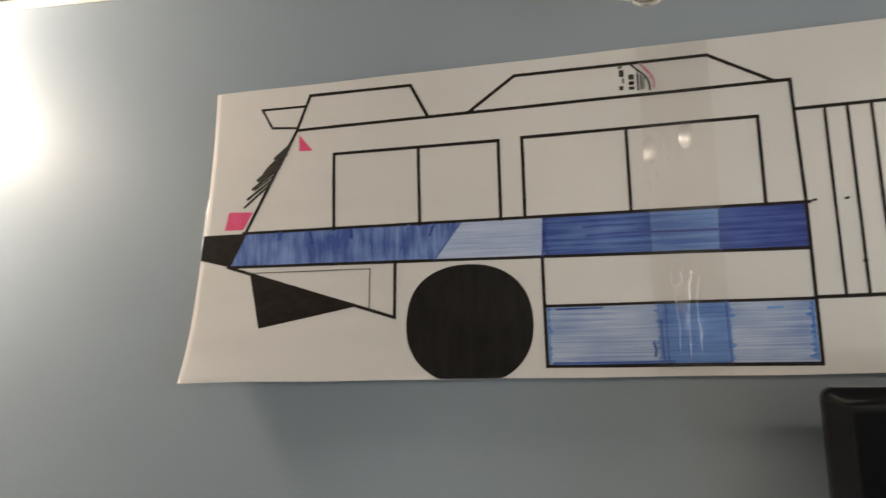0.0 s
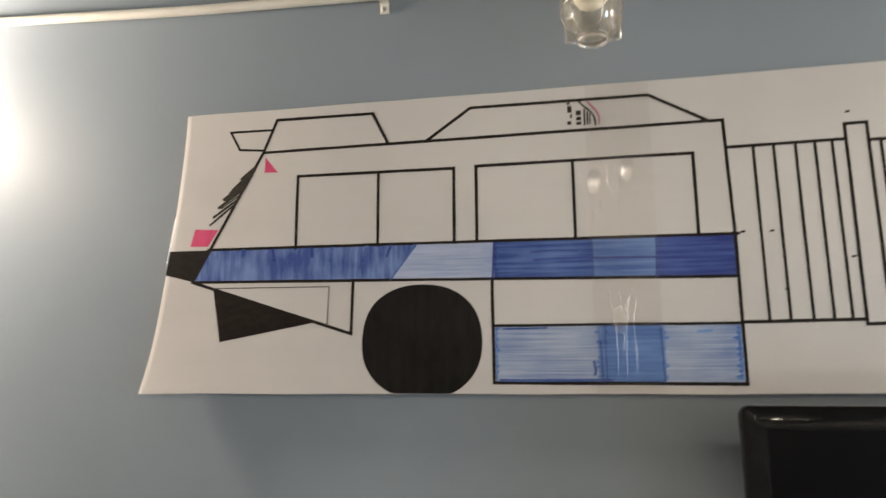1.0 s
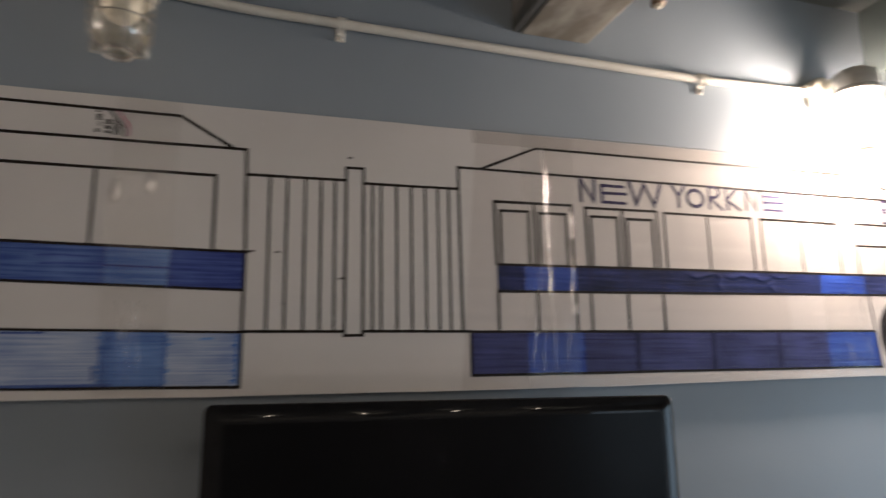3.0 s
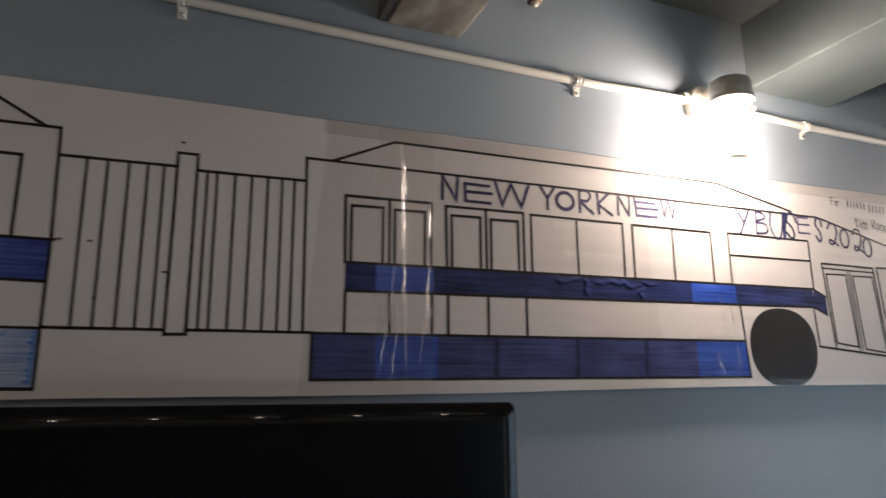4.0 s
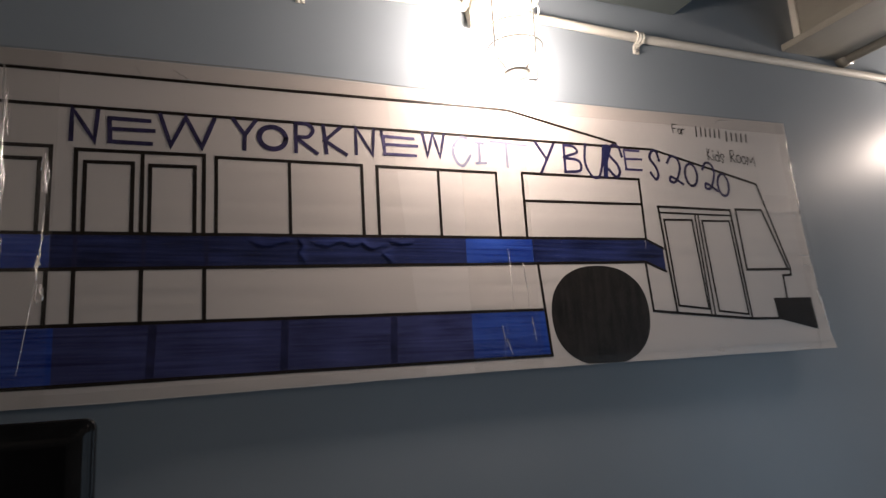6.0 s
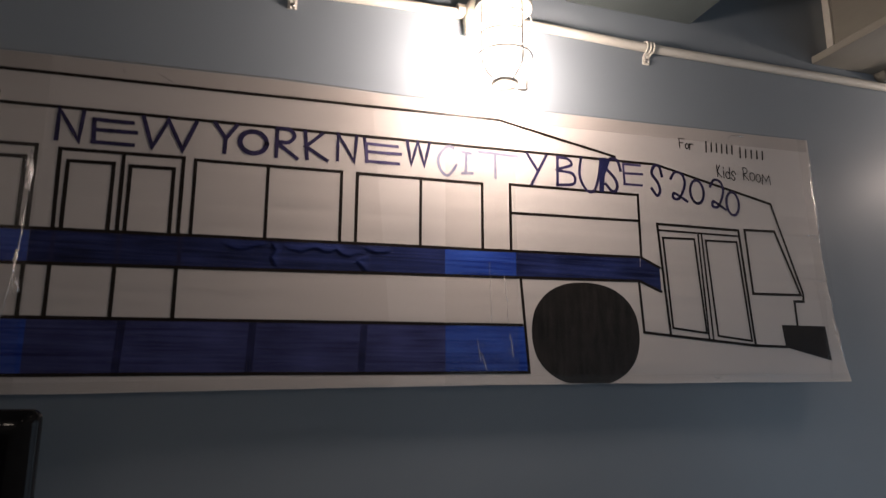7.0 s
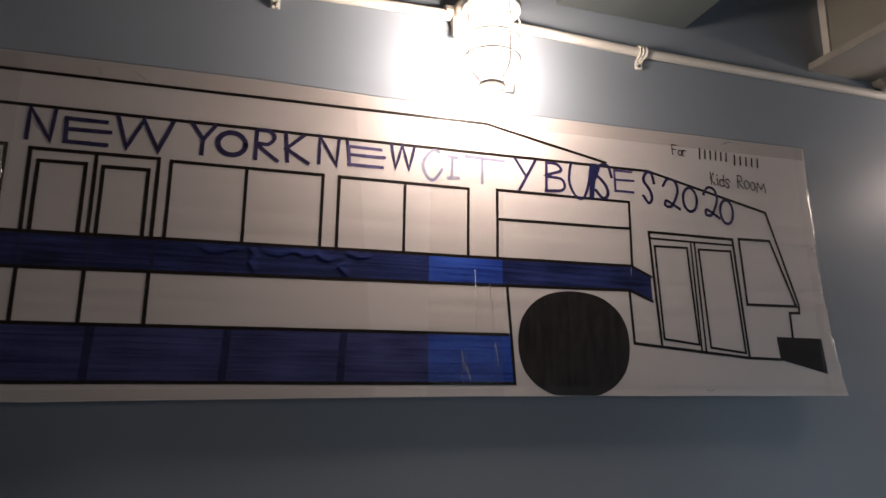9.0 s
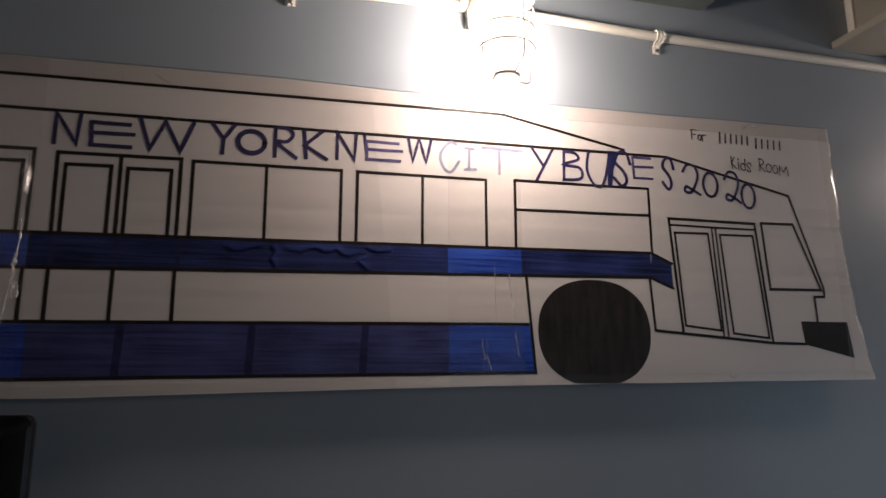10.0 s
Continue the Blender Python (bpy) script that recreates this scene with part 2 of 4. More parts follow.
def tube(bm, pts, r, seg=10, closed=False):
    """A round bar along points."""
    pts = [Vector(p) for p in pts]
    rings = []
    k = len(pts)
    for i, p in enumerate(pts):
        a = pts[(i - 1) % k] if closed or i > 0 else p
        b = pts[(i + 1) % k] if closed or i < k - 1 else p
        d = (b - a).normalized()
        up = Vector((0, 0, 1)) if abs(d.z) < 0.9 else Vector((1, 0, 0))
        s = d.cross(up).normalized()
        u = s.cross(d)
        rings.append([bm.verts.new(p + r * (math.cos(2 * math.pi * j / seg) * s + math.sin(2 * math.pi * j / seg) * u)) for j in range(seg)])
    for i in range(k if closed else k - 1):
        a, b = rings[i], rings[(i + 1) % k]
        for j in range(seg):
            bm.faces.new((a[j], a[(j + 1) % seg], b[(j + 1) % seg], b[j]))
    if not closed:
        bm.faces.new(rings[0][::-1])
        bm.faces.new(rings[-1])
    return bm


# ---- the room ----
def structure(name, bm, mat, label, category):
    return tagged(part(name, bm, mat), label, category, kind="structure")


structure("wall_north", boxed(X0 - 0.15, X1 + 0.15, WALL_Y, WALL_Y + 0.2, 0, CEIL + 0.2), MAT["wall"], "blue-grey painted basement wall behind the long poster", "wall")
south = bmesh.new()
for x0, x1, z0, z1 in ((X0 - 0.15, 3.33, 0, CEIL + 0.2), (4.47, X1 + 0.15, 0, CEIL + 0.2), (3.33, 4.47, 0, 0.65), (3.33, 4.47, 1.85, CEIL + 0.2)):
    box(south, x0, x1, BACK_Y - 0.2, BACK_Y, z0, z1)
structure("wall_south", south, MAT["plain"], "pale plain painted wall across the room", "wall")
structure("wall_west", boxed(X0 - 0.15, X0, BACK_Y, WALL_Y, 0, CEIL + 0.2), MAT["plain"], "pale plain painted end wall of the room", "wall")
east = bmesh.new()
for y0, y1, z0, z1 in ((BACK_Y, -2.95, 0, CEIL + 0.2), (-1.35, WALL_Y, 0, CEIL + 0.2), (-2.95, -1.35, 0, 0.20), (-2.95, -1.35, 1.70, CEIL + 0.2)):
    box(east, X1, X1 + 0.15, y0, y1, z0, z1)
structure("wall_east", east, MAT["plain"], "pale plain painted end wall of the room", "wall")
structure("floor", boxed(X0 - 0.15, X1 + 0.15, BACK_Y - 0.2, WALL_Y + 0.2, -0.1, 0), MAT["floor"], "grey concrete floor of the room", "floor")
structure("ceiling", boxed(X0 - 0.15, X1 + 0.15, BACK_Y, WALL_Y, CEIL, CEIL + 0.2), MAT["ceiling"], "dark grey painted ceiling above the beams", "ceiling")

# beams under the ceiling, square to the long wall
b1 = thing("ceiling_beam", 1.90, -1.6, CEIL, "tan timber ceiling beam with flaking paint patches", "beam", "ceiling beams")
# Thin slab added to carry the painted shade on the left side.
part("shaded_side", boxed(-0.112, -0.090, BACK_Y + 1.6, WALL_Y + 1.6 - 0.001, -0.268, 0, bevel=0.004), MAT["beam_side_shade"], b1, "left side of the beam with its shade painted in")
part("core", boxed(-0.089, 0.112, BACK_Y + 1.6, WALL_Y + 1.6 - 0.001, -0.271, 0, bevel=0.006), MAT["beam_tan"], b1)
b2 = thing("ceiling_beam", 3.21, -1.6, CEIL, "wide grey-green painted boxed ceiling beam", "beam", "ceiling beams")
part("casing", boxed(-0.180, 0.188, BACK_Y + 1.6, WALL_Y + 1.6 - 0.001, -0.233, 0, bevel=0.006), MAT["beam_paint"], b2)
b3 = thing("ceiling_beam", 3.915, -1.6, CEIL, "steel ceiling beam with a broad tan bottom flange", "beam", "ceiling beams")
part("web", boxed(-0.045, 0.045, BACK_Y + 1.6, WALL_Y + 1.6 - 0.001, -0.262, 0, bevel=0.004), MAT["beam_steel"], b3)
part("flange", boxed(-0.115, 0.112, BACK_Y + 1.6, WALL_Y + 1.6 - 0.001, -0.285, -0.2625, bevel=0.004), MAT["beam_steel"], b3)

part("end_strip", boxed(-0.0535, -0.0452, WALL_Y + 1.6 - 0.024, WALL_Y + 1.6 - 0.001, -0.262, 0, bevel=0.002), MAT["conduit"], b3, "pale plaster strip at the wall")

pipe = thing("ceiling_pipe", 4.052, -1.6, 2.463, "pale painted pipe along the steel beam", "pipe")
part("tube", tube(bmesh.new(), [(0, BACK_Y + 1.6, 0), (0, WALL_Y + 1.6 - 0.001, 0)], 0.020, 14), MAT["beam_steel"], pipe, smooth=True)
part("collar", tube(bmesh.new(), [(0, WALL_Y + 1.6 - 0.03, 0), (0, WALL_Y + 1.6 - 0.001, 0)], 0.026, 14), MAT["beam_steel"], pipe, smooth=True)

stub = thing("pipe_stub", 2.225, -0.02, CEIL, "short brown capped pipe stub under the ceiling", "pipe")
part("tube", lathe(bmesh.new(), [(0.017, 0), (0.017, -0.12), (0.021, -0.122), (0.021, -0.135)], seg=16), MAT["rod"], stub, smooth=True)
part("tip", lathe(bmesh.new(), [(0.010, -0.1352), (0.009, -0.145), (0.003, -0.149)], seg=14), MAT["fitting"], stub, "pale tip", smooth=True)

# ---- conduit with its clips ----
CON_Y = WALL_Y - 0.014
LAMPS = [-1.02, 0.885, 2.808, 4.70]


def conduit_height(x):
    """The pipe's height along the wall: it sags a little and rises to meet each lamp's box."""
    u = (-2.3, -0.55, 0.0, 0.45, 0.80, 0.95, 1.12, 1.90, 2.40, 2.66, 2.95, 3.25, 4.30, 5.6)
    v = (2.452, 2.442, 2.423, 2.419, 2.426, 2.427, 2.416, 2.411, 2.411, 2.421, 2.422, 2.414, 2.418, 2.43)
    return sum(float(np.interp(x + k * 0.02, u, v)) for k in range(-3, 4)) / 7


conduit = thing("conduit", 1.8, CON_Y, 2.411, "cream painted electrical conduit clipped along the wall", "conduit")
stops = [X0] + LAMPS + [X1]
for i in range(len(stops) - 1):
    a = stops[i] + (0.052 if i else 0.0)
    b = stops[i + 1] - (0.052 if i < len(LAMPS) else 0.0)
    n = 40
    pts = [(a + (b - a) * j / n - 1.8, 0, conduit_height(a + (b - a) * j / n) - 2.411) for j in range(n + 1)]
    part("pipe", tube(bmesh.new(), pts, 0.0115, 14), MAT["conduit"], conduit, smooth=True)


def clip_at(x):
    z = conduit_height(x)
    c = thing("pipe_clip", x, CON_Y, z, "cream one-hole pipe strap screwed below the conduit", "pipe clip", "conduit clips")
    bm = bmesh.new()
    arc = [(0.0148 * math.cos(a), 0.0148 * math.sin(a)) for a in np.linspace(math.radians(60), math.radians(285), 14)]
    arc += [(0.009, -0.020), (0.0105, -0.040)]
    inner = [(y * 0.87, zz * 0.87) for y, zz in arc[:-2]] + [(0.0125, -0.020), (0.0135, -0.040)]
    ws = [-0.010 + 0.020 * j / 8 for j in range(9)]
    k = len(arc)
    ra = [[bm.verts.new((w, y * g, zz * (g if i < k - 2 else 1))) for i, (y, zz) in enumerate(arc)] for w, g in ((w, 1.06 + 0.08 * math.cos(w / 0.010 * math.pi * 2)) for w in ws)]
    rb = [[bm.verts.new((w, y, zz)) for y, zz in inner] for w in ws]
    for p in range(8):
        for i in range(k - 1):
            bm.faces.new((ra[p][i], ra[p][i + 1], ra[p + 1][i + 1], ra[p + 1][i]))
            bm.faces.new((rb[p][i], rb[p + 1][i], rb[p + 1][i + 1], rb[p][i + 1]))
        for q in (0, k - 1):
            bm.faces.new((ra[p][q], ra[p + 1][q], rb[p + 1][q], rb[p][q]))
    for p in (0, 8):
        for i in range(k - 1):
            bm.faces.new((ra[p][i], rb[p][i], rb[p][i + 1], ra[p][i + 1]))
    bmesh.ops.recalc_face_normals(bm, faces=bm.faces)
    part("strap", bm, MAT["conduit"], c)
    part("screw", lathe(bmesh.new(), [(0.005, 0), (0.005, 0.002), (0.003, 0.004)], 0, 0.008, -0.032, 12, Matrix.Rotation(radians(90), 4, "X")), MAT["screw"], c, "small steel screw head")


for x in (-1.45, 0.447, 1.337, 2.37, 3.255, 4.28):
    clip_at(x)


# ---- jar lamps on the wall ----
def jar_lamp(x, watts, drop, group="wall lamps", label=""):
    """A caged jar lamp: box on the wall, arm, cast cap, glass jar, bulb and wire guard. Built facing -y about the box's middle."""
    z, lit = 2.425, watts > 0
    lamp = thing("wall_lamp", x, WALL_Y, z, label, "wall lamp", group)
    out = -0.135
    part("box", lathe(bmesh.new(), [(0.050, 0.0), (0.050, 0.030), (0.046, 0.036), (0.030, 0.040)], 0, 0, -0.004, 24, Matrix.Rotation(radians(90), 4, "X")), MAT["fitting"], lamp, "cream round junction box", smooth=False)
    bm = bmesh.new()
    tube(bm, [(0, -0.036, 0), (0, -0.060, 0.010), (0, -0.085, 0.024 - drop / 2), (0, out + 0.02, 0.034 - drop)], 0.017, 14)
    part("arm", bm, MAT["fitting"], lamp, smooth=True)
    for s in (-1, 1):
        part("hub", tube(bmesh.new(), [(s * 0.046, -0.014, 0.002), (s * 0.066, -0.014, 0.001)], 0.0175, 8), MAT["fitting"], lamp, "hexagonal conduit nut")
    bm = bmesh.new()
    ends = [[bm.verts.new((p, y, q)) for p, q in ((-0.050, -0.014), (-0.022, -0.026), (-0.032, -0.050), (-0.048, -0.058))] for y in (-0.030, -0.010)]
    for a, b in zip(range(4), (1, 2, 3, 0)):
        bm.faces.new((ends[0][a], ends[0][b], ends[1][b], ends[1][a]))
    bm.faces.new(ends[0][::-1])
    bm.faces.new(ends[1])
    bmesh.ops.bevel(bm, geom=bm.edges[:], offset=0.0025, segments=2, affect="EDGES", profile=0.6)
    bmesh.ops.recalc_face_normals(bm, faces=bm.faces)
    part("lug", bm, MAT["fitting"], lamp, "cream cast gusset")
    part("lug_screw", lathe(bmesh.new(), [(0.006, 0), (0.006, 0.004), (0.004, 0.007)], -0.044, -0.020, -0.056, 12, Matrix.Rotation(math.pi, 4, "X")), MAT["screw"], lamp, "steel screw")
    part("cap", lathe(bmesh.new(), [(0.020, 0.056), (0.044, 0.053), (0.056, 0.044), (0.060, 0.028), (0.060, -0.004), (0.056, -0.010), (0.052, -0.010), (0.052, 0.026), (0.0, 0.030)], 0, out, -drop, 32), MAT["cap"], lamp, "dark cast metal cap", smooth=True)
    jar = part("jar", lathe(bmesh.new(), [(0.047, -0.008), (0.049, -0.060), (0.0515, -0.100), (0.0520, -0.128), (0.0490, -0.150), (0.0405, -0.170), (0.029, -0.181), (0.024, -0.183), (0.0, -0.179)], 0, out, -drop, 32), MAT["glass_lit" if lit else "glass"], lamp, "clear glass jar", smooth=True)
    jar.visible_shadow = False
    part("bulb", lathe(bmesh.new(), [(0.020, 0.018), (0.024, -0.010), (0.033, -0.034), (0.0365, -0.060), (0.0365, -0.088), (0.0335, -0.106), (0.025, -0.119), (0.012, -0.125), (0.0, -0.127)], 0, out, -drop, 24), MAT["bulb_wall" if lit else "bulb_off"], lamp, "glowing white bulb" if lit else "unlit white bulb", smooth=True).visible_shadow = False
    guard = part("guard", lathe(bmesh.new(), [(0.0605, -0.004), (0.063, -0.006), (0.063, -0.016), (0.0605, -0.018)], 0, out, -drop, 32), MAT["wire"], lamp, "grey wire guard", smooth=True)
    r = 0.060
    for zz, rr in ((-0.045, r), (-0.085, r), (-0.128, r)):
        ring = [(rr * math.cos(2 * math.pi * j / 28), out + rr * math.sin(2 * math.pi * j / 28), zz - drop) for j in range(28)]
        part("ring", tube(bmesh.new(), ring, 0.0015, 8, True), MAT["wire"], guard, smooth=True)
    for j in range(4):
        c, s = math.cos(0.30 + j * math.pi / 2), math.sin(0.30 + j * math.pi / 2)
        way = [(r, -0.010), (r, -0.145), (0.0585, -0.156), (0.048, -0.171), (0.0260, -0.186)]
        part("bar", tube(bmesh.new(), [(q * c, out + q * s, h - drop) for q, h in way], 0.0016, 8), MAT["wire"], guard, smooth=True)
    part("base_ring", lathe(bmesh.new(), [(0.0255, -0.1835), (0.0285, -0.1840), (0.0285, -0.1885), (0.0255, -0.1890), (0.0255, -0.1836)], 0, out, -drop, 28, ends=False), MAT["wire"], guard, "flat metal ring")
    part("collar", lathe(bmesh.new(), [(0.0262, -0.1891), (0.0282, -0.1891), (0.0280, -0.1965), (0.0264, -0.1965), (0.0262, -0.1892)], 0, out, -drop, 28, ends=False), MAT["latch"], guard, "clear collar below the ring", smooth=True).visible_shadow = False
    for side in (-1, 1):
        a, b = sorted((side * 0.0290, side * 0.0475))
        plate = part("latch", boxed(a, b, out - 0.003, out + 0.003, -0.191 - drop, -0.146 - drop, bevel=0.001), MAT["latch"], guard, "clear plastic latch plate")
        plate.visible_shadow = False
        rim = [(side * 0.030, out, -0.195 - drop), (side * 0.0480, out, -0.195 - drop), (side * 0.0505, out, -0.1925 - drop), (side * 0.0510, out, -0.148 - drop)]
        part("latch_rim", tube(bmesh.new(), rim, 0.0025 if side > 0 else 0.0013, 8), MAT["latch_metal"], guard, "pale bent wire rim", smooth=True)
    if lit:
        lamp_light(x, WALL_Y + out, z - 0.082 - drop, watts, 0.044)
        d = bpy.data.lights.new("reflector_light", "SPOT")
        d.energy, d.color, d.shadow_soft_size, d.spot_size, d.spot_blend = watts * DOWNWARD, LAMP_COLOUR, 0.044, radians(165), 1.0
        new("reflector_light", d).location = (x, WALL_Y + out, z - 0.080 - drop)
    return lamp


def lamp_light(x, y, z, watts, soft=0.03, colour=LAMP_COLOUR):
    d = bpy.data.lights.new("bulb_light", "POINT")
    d.energy, d.color, d.shadow_soft_size = watts, colour, soft
    ob = new("bulb_light", d)
    ob.location = (x, y, z)


for x, watts, drop in zip(LAMPS, WALL_LAMP_WATTS, (0.02, 0.024, 0.038, 0.02)):
    jar_lamp(x, watts, drop, label="lit caged jar lamp on the conduit" if watts else "unlit caged glass jar lamp on the conduit")


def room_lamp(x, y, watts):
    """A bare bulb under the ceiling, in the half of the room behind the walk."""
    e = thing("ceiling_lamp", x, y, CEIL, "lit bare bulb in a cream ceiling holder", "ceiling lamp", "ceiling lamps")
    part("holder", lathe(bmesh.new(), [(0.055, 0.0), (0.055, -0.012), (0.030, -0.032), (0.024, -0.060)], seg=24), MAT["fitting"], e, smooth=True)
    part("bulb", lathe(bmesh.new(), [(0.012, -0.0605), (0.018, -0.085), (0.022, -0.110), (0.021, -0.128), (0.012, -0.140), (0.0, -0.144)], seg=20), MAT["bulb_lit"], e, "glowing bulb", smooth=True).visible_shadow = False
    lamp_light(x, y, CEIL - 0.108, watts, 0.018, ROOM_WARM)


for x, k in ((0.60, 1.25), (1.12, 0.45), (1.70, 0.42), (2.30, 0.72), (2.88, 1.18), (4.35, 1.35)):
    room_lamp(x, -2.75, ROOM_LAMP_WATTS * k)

def daylight_window(name, x, y, z, w, h, turn, watts):
    """A white-framed window set in an end wall, with a dull sky behind it; built facing +y, then turned."""
    win = thing(name, x, y, z, "plain white-framed window with dull daylight outside", "window", kind="structure")
    win.rotation_euler = (0, 0, turn)
    a, b = w / 2, h / 2
    for nm, bx in (("window_sill", (-a, a, -0.05, 0.06, -b, 0.035 - b)), ("window_head", (-a, a, -0.06, 0.02, b - 0.035, b)), ("window_jamb", (-a, 0.035 - a, -0.06, 0.02, 0.0351 - b, b - 0.0351)), ("window_jamb", (a - 0.035, a, -0.06, 0.02, 0.0351 - b, b - 0.0351)), ("window_bar", (-0.015, 0.015, -0.05, 0.0, 0.0351 - b, b - 0.0351))):
        part(nm, boxed(*bx, bevel=0.003), MAT["conduit"], win)
    m = Matrix.Translation((x, y, z)) @ Matrix.Rotation(turn, 4, "Z")
    sky = boxed(-a - 0.3, a + 0.3, -0.55, -0.5, -b - 0.25, b + 0.25)
    sky.transform(m)
    tagged(part("backdrop", sky, MAT["sky"]), "dull blue-grey sky outside the window", "sky", kind="structure")
    d = bpy.data.lights.new("window_light", "AREA")
    d.shape, d.size, d.size_y, d.energy, d.color = "RECTANGLE", w - 0.08, h - 0.08, watts, DAYLIGHT
    ob = new("window_light", d)
    ob.matrix_world = m @ look((0, -0.07, 0), (0, 1, 0))


daylight_window("window_1", 3.90, BACK_Y, 1.25, 1.14, 1.20, 0.0, WINDOW_WATTS[0])
daylight_window("window_2", X1, -2.15, 0.95, 1.60, 1.50, radians(90), WINDOW_WATTS[1])

# ---- television below the poster ----
tv = thing("television", 1.554, -0.196, 1.541, "black flat television with a glossy frame, switched off", "television")
tv.rotation_euler = (0, 0, radians(-2.0))
W, Hh = 0.951, 0.585


def rounded(x0, x1, z0, z1, r, n=6):
    pts = []
    for cx, cz, a0 in ((x1 - r, z1 - r, 0), (x0 + r, z1 - r, 90), (x0 + r, z0 + r, 180), (x1 - r, z0 + r, 270)):
        for j in range(n + 1):
            a = math.radians(a0 + 90 * j / n)
            pts.append((cx + r * math.cos(a), cz + r * math.sin(a)))
    return pts


def bridge(bm, loops):
    """Joins outlines of equal count, each (points, y), in order."""
    rows = [[bm.verts.new((x, y, z)) for x, z in pts] for pts, y in loops]
    for a, b in zip(rows, rows[1:]):
        k = len(a)
        for i in range(k):
            bm.faces.new((a[i], a[(i + 1) % k], b[(i + 1) % k], b[i]))
    return rows


bm = bmesh.new()
bz = 0.036
loops = [(rounded(-W / 2, W / 2, -Hh, 0, 0.016), 0.024)]
# the frame's front: a tight upper edge, then a long shallow curve down to the screen
LIP, SWEEP, TILT = 0.006, 0.105, radians(24)
section = [(LIP * (1 - math.sin(a)), LIP * math.cos(a)) for a in np.linspace(radians(90), TILT, 7)]
section += [(section[-1][0] + SWEEP * (math.sin(TILT) - math.sin(a)), section[-1][1] + SWEEP * (math.cos(a) - math.cos(TILT))) for a in np.linspace(radians(22), radians(8), 8)]
for inset, rise in section:
    loops.append((rounded(-W / 2 + inset, W / 2 - inset, -Hh + inset, -inset, 0.016 - 0.4 * inset), section[-1][1] - rise))
loops.append((rounded(-W / 2 + bz, W / 2 - bz, -Hh + bz, -bz, 0.0024), 0.0006))
bridge(bm, loops)
bmesh.ops.recalc_face_normals(bm, faces=bm.faces)
part("bezel", bm, MAT["tv_case"], tv, "glossy black frame", smooth=True)
part("screen", boxed(-W / 2 + bz - 0.001, W / 2 - bz + 0.001, 0.0004, 0.012, -Hh + bz - 0.001, -bz + 0.001), MAT["screen"], tv, "dark unlit screen")
part("back_cover", boxed(-W / 2 + 0.018, W / 2 - 0.018, 0.020, 0.070, -Hh + 0.018, -0.018, bevel=0.012), MAT["tv_back"], tv)
part("rear_box", boxed(-0.30, 0.30, 0.0695, 0.105, -0.50, -0.14, bevel=0.015), MAT["tv_back"], tv)
part("wall_bracket", boxed(-0.12, 0.12, 0.104, 0.210, -0.42, -0.22, bevel=0.004), MAT["tv_back"], tv)

# ---- the poster: four boards edge to edge, with the bus drawn on them ----
poster = thing("bus_poster", 1.86, 0.0, 1.87, "long white poster of four boards with a hand-drawn articulated blue bus", "poster")
PX, PZ = 1.86, 1.87


def top_edge(x):
    return float(np.interp(x, (-0.1, 0.92, 1.67, 2.36, 2.60, 3.80), (2.160, 2.169, 2.181, 2.196, 2.194, 2.218)))


def bottom_edge(x):
    return float(np.interp(x, (-0.07, 0.5, 1.1, 1.64, 2.0, 2.24, 2.5, 2.86, 3.80), (1.552, 1.552, 1.552, 1.555, 1.558, 1.563, 1.568, 1.574, 1.582)))


def curl(x, z):
    """How far the loose lower left corner stands off the wall."""
    a = min(max((0.16 - x) / 0.22, 0), 1)
    b = min(max((1.70 - z) / 0.155, 0), 1) ** 2
    c = min(max((x - 3.55) / 0.24, 0), 1) * b
    return -0.016 * a * a * b - 0.008 * c * c


SEAMS = [0.0, 0.930, 1.863, 2.795, 3.732]


def board(i):
    """One foam board, with true thickness and softly wavy edges."""
    bm = bmesh.new()
    nx, nz = 40, 30
    a, b = SEAMS[i], SEAMS[i + 1]
    grid = {}
    for s, y in ((0, 0.0), (1, 0.005)):
        for p in range(nx + 1):
            for q in range(nz + 1):
                v = q / nz
                xa = a + (-0.063 * (1 - v) ** 1.6 if i == 0 else 0.0001)
                xb = b + (0.057 * (1 - v) ** 2.75 if i == 3 else -0.0001)
                x = xa + (xb - xa) * (p / nx if i else (p / nx) ** 1.5)
                roll = 0.0015 * max(0.0, 1 - (x - xa) / 0.013) ** 2 if i == 0 else 0.0
                z = bottom_edge(x) + (top_edge(x) - bottom_edge(x)) * v
                wob = 0.0012 * noise.noise((x * 6, v * 0.3, i)) if q in (0, nz) else 0
                grid[s, p, q] = bm.verts.new((x - PX, y + roll + curl(x, z), z + wob - PZ))
    for s in (0, 1):
        for p in range(nx):
            for q in range(nz):
                f = (grid[s, p, q], grid[s, p + 1, q], grid[s, p + 1, q + 1], grid[s, p, q + 1])
                bm.faces.new(f if s == 0 else f[::-1])
    rim = [(p, 0) for p in range(nx)] + [(nx, q) for q in range(nz)] + [(p, nz) for p in range(nx, 0, -1)] + [(0, q) for q in range(nz, 0, -1)]
    for j, k in zip(rim, rim[1:] + rim[:1]):
        bm.faces.new((grid[0, *k], grid[0, *j], grid[1, *j], grid[1, *k]))
    return part("board", bm, MAT["board"], poster, smooth=False)


for i in range(4):
    board(i)
for x in (0.2, 0.93, 1.86, 2.80, 3.5):
    for z in (1.66, 2.08):
        part("mounting_pad", boxed(x - PX - 0.02, x - PX + 0.02, 0.0052, WALL_Y - 0.0003, z - PZ - 0.02, z - PZ + 0.02), MAT["tv_back"], poster)

LIFT = [0.0]


